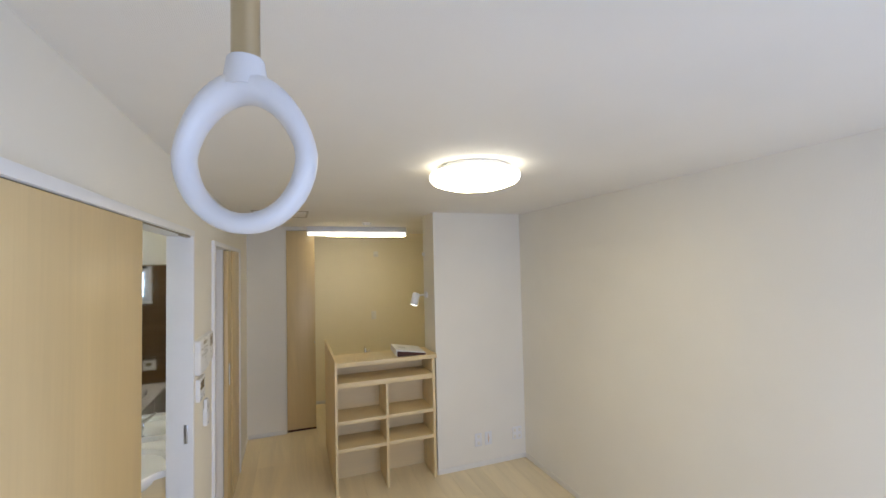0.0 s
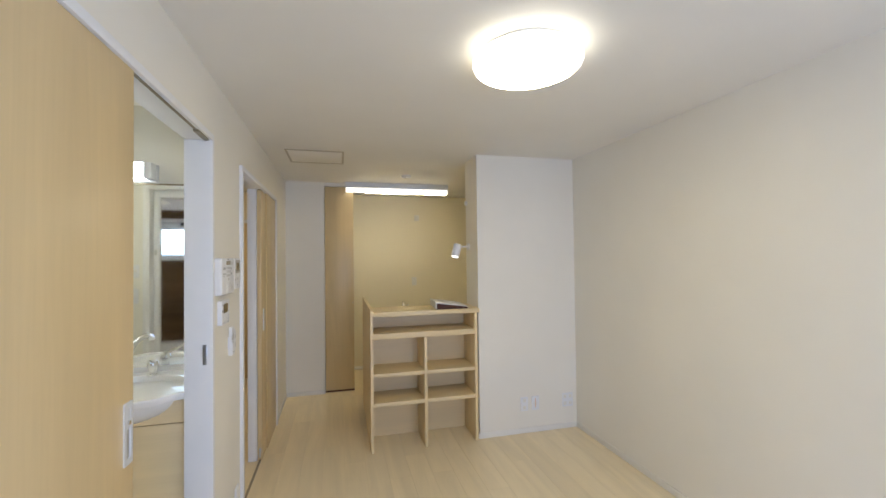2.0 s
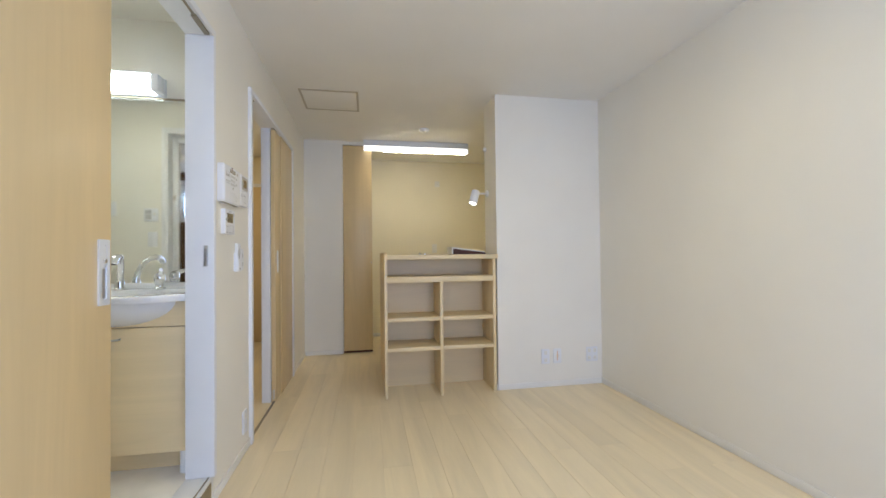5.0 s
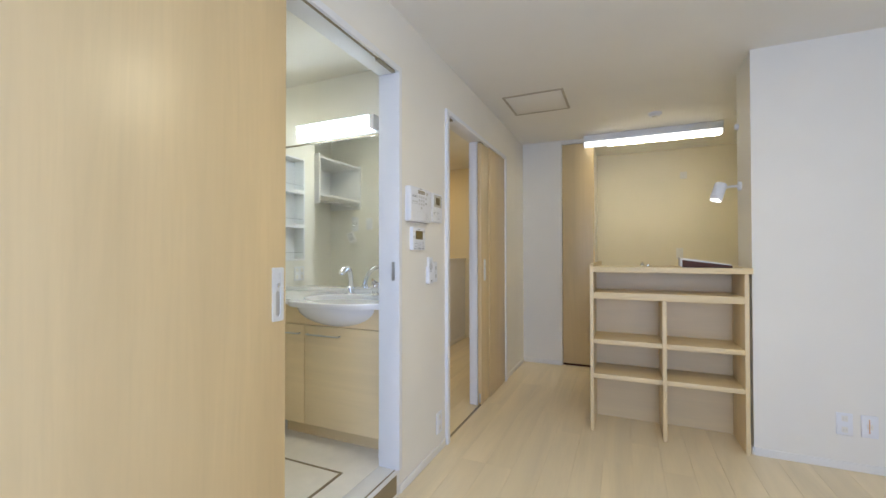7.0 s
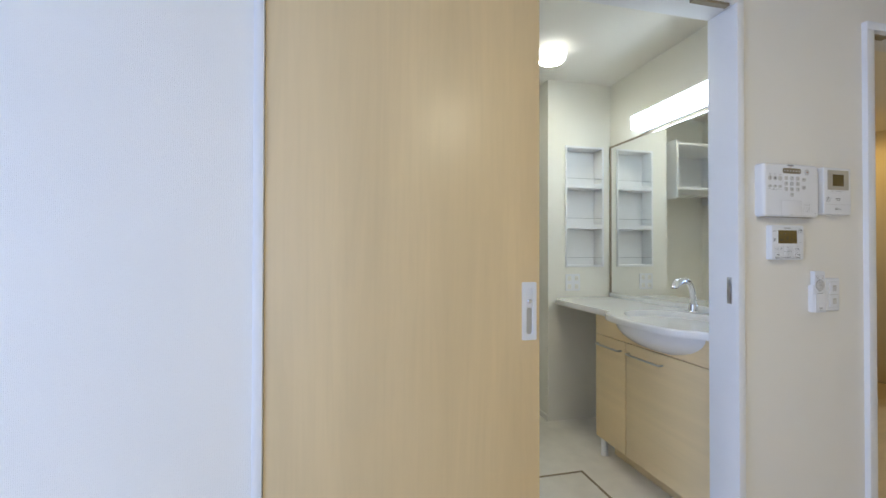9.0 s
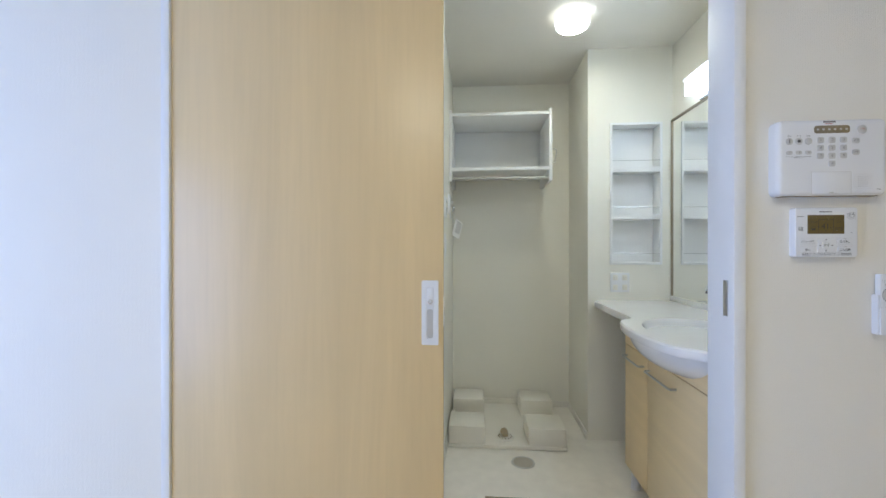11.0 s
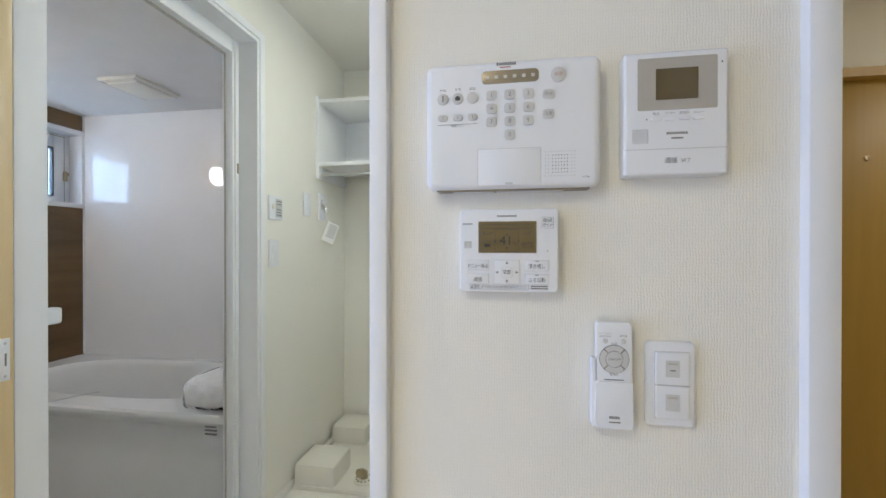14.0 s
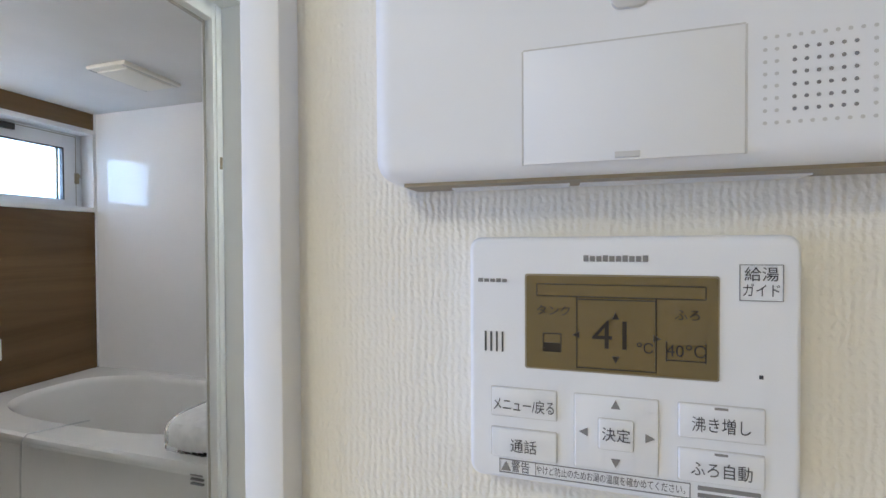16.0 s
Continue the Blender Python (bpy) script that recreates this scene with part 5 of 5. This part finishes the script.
card = box(-0.036, 0.036, -0.0006, 0.0006, -0.055, 0.055)
spin = Matrix.Translation((-1.50, 1.392, 1.352)) @ Matrix.Rotation(radians(-38), 4, "Z") @ Matrix.Rotation(radians(-22), 4, "Y")
bmesh.ops.transform(card, matrix=spin, verts=card.verts)
part("card", card, M_PAPER, tag)
bars = boxes(*((-0.028, 0.022 - 0.006 * (k % 2), 0.0008, 0.0012, 0.04 - 0.011 * k, 0.044 - 0.011 * k) for k in range(7)))
bmesh.ops.transform(bars, matrix=spin, verts=bars.verts)
part("print_bars", bars, M_INKGREY, tag)
part("string", tube([(-1.49, 1.369, 1.463), (-1.492, 1.378, 1.435), (-1.494, 1.390, 1.404)], 0.0008, sides=6), M_PAPER, tag)


# ---- bath ----
def superellipse(a, rx, ry, p):
    return 1 / ((abs(math.cos(a) / rx) ** p + abs(math.sin(a) / ry) ** p) ** (1 / p))


TC = (-1.295, 0.41)
tub = thing("bathtub", (-1.28, 0.41, 0.09), "white built-in acrylic bathtub with a flat apron", "bathtub")
part("basin", radial_slab(TC, lambda a: superellipse(a, 0.285, 0.66, 3.0),
                          ray_out(*TC, lambda x, y: -1.648 < x < -0.905 + 0.02 * math.cos((y - 0.8) * 1.6) and -0.398 < y < 1.206), 0.575, 0.035,
                          ((1.0, 0.008), (0.975, 0.03), (0.95, 0.12), (0.92, 0.30), (0.86, 0.40), (0.7, 0.43), (0.2, 0.435)), 120, 0.010), M_TUB, tub)
part("apron", merged(box(-1.02, -0.945, -0.398, 1.206, 0.10, 0.535, 0.008), box(-1.03, -0.93, -0.398, 1.206, 0.50, 0.541, 0.006)), M_TUB, tub)
for k in range(3):
    part("overflow_slot", box(-0.936, -0.9285, 1.085, 1.14, 0.505 - 0.016 * k, 0.511 - 0.016 * k, 0.001), M_INKGREY, tub)
chain = thing("plug_chain", (-0.90, 0.30, 0.10), "thin plug chain hung over the tub rim", "plug chain")
part("chain", tube([(-1.05, 0.42, 0.578), (-0.95, 0.36, 0.580), (-0.895, 0.315, 0.577), (-0.882, 0.30, 0.55), (-0.885, 0.285, 0.40), (-0.887, 0.28, 0.25)], 0.003, sides=6), M_STEEL, chain)
part("plug", lathe([(0, 0), (0.022, 0), (0.026, 0.012), (0.010, 0.022), (0, 0.024)], (-0.887, 0.28, 0.228), sides=18), M_DARK, chain, "dark rubber plug")

roll = thing("wrapped_cover", (-0.99, 1.08, 0.575), "rolled bath cover wrapped in clear plastic on the tub rim", "wrapped roll")
bm = bmesh.new()
rings = []
for i in range(22):
    f = i / 21
    y = 0.985 + 0.215 * f
    row = []
    for k in range(26):
        a = math.tau * k / 26
        flat = (math.cos(a) ** 4 + math.sin(a) ** 4) ** -0.25
        swell = 0.93 * flat * (0.9 + 0.1 * math.sin(f * math.pi) + 0.05 * noise.noise(Vector((math.cos(a) * 1.7, math.sin(a) * 1.7, f * 5))))
        row.append(bm.verts.new((-1.03 + 0.125 * math.cos(a) * swell, y + 0.012 * noise.noise(Vector((a, f * 3, 2))), 0.576 + 0.062 + 0.060 * math.sin(a) * swell)))
    rings.append(row)
for a, b in zip(rings, rings[1:]):
    for k in range(26):
        bm.faces.new((a[k], a[(k + 1) % 26], b[(k + 1) % 26], b[k]))
bm.faces.new(rings[0])
bm.faces.new(rings[-1])
part("roll", bm, M_TOWEL, roll)
bm = bmesh.new()
rings = []
for i in range(34):
    f = i / 33
    row = []
    for k in range(44):
        a = math.tau * k / 44
        flat = (math.cos(a) ** 4 + math.sin(a) ** 4) ** -0.25
        crease = 0.95 * flat * (1.03 + 0.05 * abs(noise.noise(Vector((math.cos(a) * 4, math.sin(a) * 4, f * 9)))) + 0.03 * noise.noise(Vector((a * 3, f * 20, 7))))
        close = min(1.0, 0.35 + 4.5 * min(f, 1 - f)) if min(f, 1 - f) < 0.15 else 1.0
        row.append(bm.verts.new((-1.03 + 0.134 * math.cos(a) * crease * close, 0.972 + 0.234 * f, max(0.5775, 0.641 + 0.068 * math.sin(a) * crease * close))))
    rings.append(row)
for a, b in zip(rings, rings[1:]):
    for k in range(44):
        bm.faces.new((a[k], a[(k + 1) % 44], b[(k + 1) % 44], b[k]))
film = part("wrapper", bm, M_FILM, roll, "crumpled clear plastic wrapper")
film.visible_shadow = False

vent = thing("bath_vent", (-1.26, 0.43, 2.13), "square white vent cover on the bath ceiling", "vent")
part("cover", merged(box(-1.41, -1.13, 0.31, 0.54, 2.112, 2.131, 0.006), box(-1.38, -1.16, 0.335, 0.515, 2.104, 2.115, 0.003)), M_CREAM, vent)
for k in range(2):
    part("slot", boxes((-1.405, -1.135, 0.318 + 0.2 * k, 0.326 + 0.2 * k, 2.110, 2.113)), M_BUTTON, vent)
globe = thing("bath_wall_light", (-0.47, -0.40, 1.85), "round white bath wall light, switched on", "wall light")
part("mount", lathe([(0, 0), (0.07, 0), (0.07, 0.018), (0.06, 0.024), (0, 0.024)], (-0.47, -0.40, 1.94), (0, 1, 0), sides=28), M_WHITE, globe)
part("globe", lathe([(0, 0.024), (0.074, 0.024), (0.084, 0.040), (0.082, 0.065), (0.064, 0.085), (0.03, 0.095), (0, 0.097)], (-0.47, -0.40, 1.94), (0, 1, 0), sides=32), M_BATHLAMP, globe, "glowing milky globe")
panel = thing("bath_control", (-1.118, -0.39, 0.74), "white bath remote control on the brown wall", "control panel")
part("body", box(-1.183, -1.053, -0.402, -0.382, 0.740, 0.850, 0.004), M_WHITE, panel)
part("display", box(-1.153, -1.093, -0.3835, -0.3805, 0.785, 0.830), M_LCD, panel)
for k in range(3):
    part("button", box(-1.173 + 0.040 * k, -1.143 + 0.040 * k, -0.3835, -0.380, 0.755, 0.769, 0.001), M_BUTTON, panel)
lid = thing("bath_shelf", (-1.0, -0.36, 0.72), "white corner shelf under the window", "shelf")
part("board", box(-0.62, -0.20, -0.40, -0.31, 0.70, 0.725, 0.004), M_WHITE, lid)
single("panel_seam", boxes((-1.6515, -1.6485, 0.62, 0.624, 0.60, 2.13)), M_BUTTON, kind="structure")
single("trim_bath_corner", boxes((-1.65, -1.642, -0.40, -0.392, 0.575, 2.13)), M_WHITE, kind="structure")


# ---- floor planks ----
def plank_mesh(w, length):
    bm = bmesh.new()
    e, g = 0.0005, 0.00025
    low = [bm.verts.new(p) for p in ((g, g, -0.006), (w - g, g, -0.006), (w - g, length - g, -0.006), (g, length - g, -0.006))]
    mid = [bm.verts.new((v.co.x, v.co.y, -e)) for v in low]
    high = [bm.verts.new((v.co.x + (e if v.co.x < w / 2 else -e), v.co.y + (e if v.co.y < length / 2 else -e), 0)) for v in low]
    for a, b in ((low, mid), (mid, high)):
        for k in range(4):
            bm.faces.new((a[k], a[(k + 1) % 4], b[(k + 1) % 4], b[k]))
    bm.faces.new(high)
    return mesh_of("plank", bm, M_PLANK, smooth=False)


PLANKS = {}


def lay_planks(parent, x0, x1, y0, y1, width, length):
    rng = random.Random(5)
    x = x0
    while x < x1 - 0.01:
        w = round(min(width, x1 - x), 3)
        y = y0 - rng.choice((0.0, 0.303, 0.606, 0.909, 1.212))
        while y < y1 - 0.01:
            a, b = max(y, y0), min(y + length, y1)
            size = (w, round(b - a, 3))
            if size[1] > 0.02:
                if size not in PLANKS:
                    PLANKS[size] = plank_mesh(*size)
                ob = new("plank", PLANKS[size])
                ob.parent, ob.location = parent, (x, a, 0)
            y += length
        x += width


lay_planks(floor, 0.0, 2.635, -1.30, 5.84, 0.1515, 1.515)
lay_planks(floor_hall, -1.40, 0.0, 2.72, 5.84, 0.1515, 1.515)
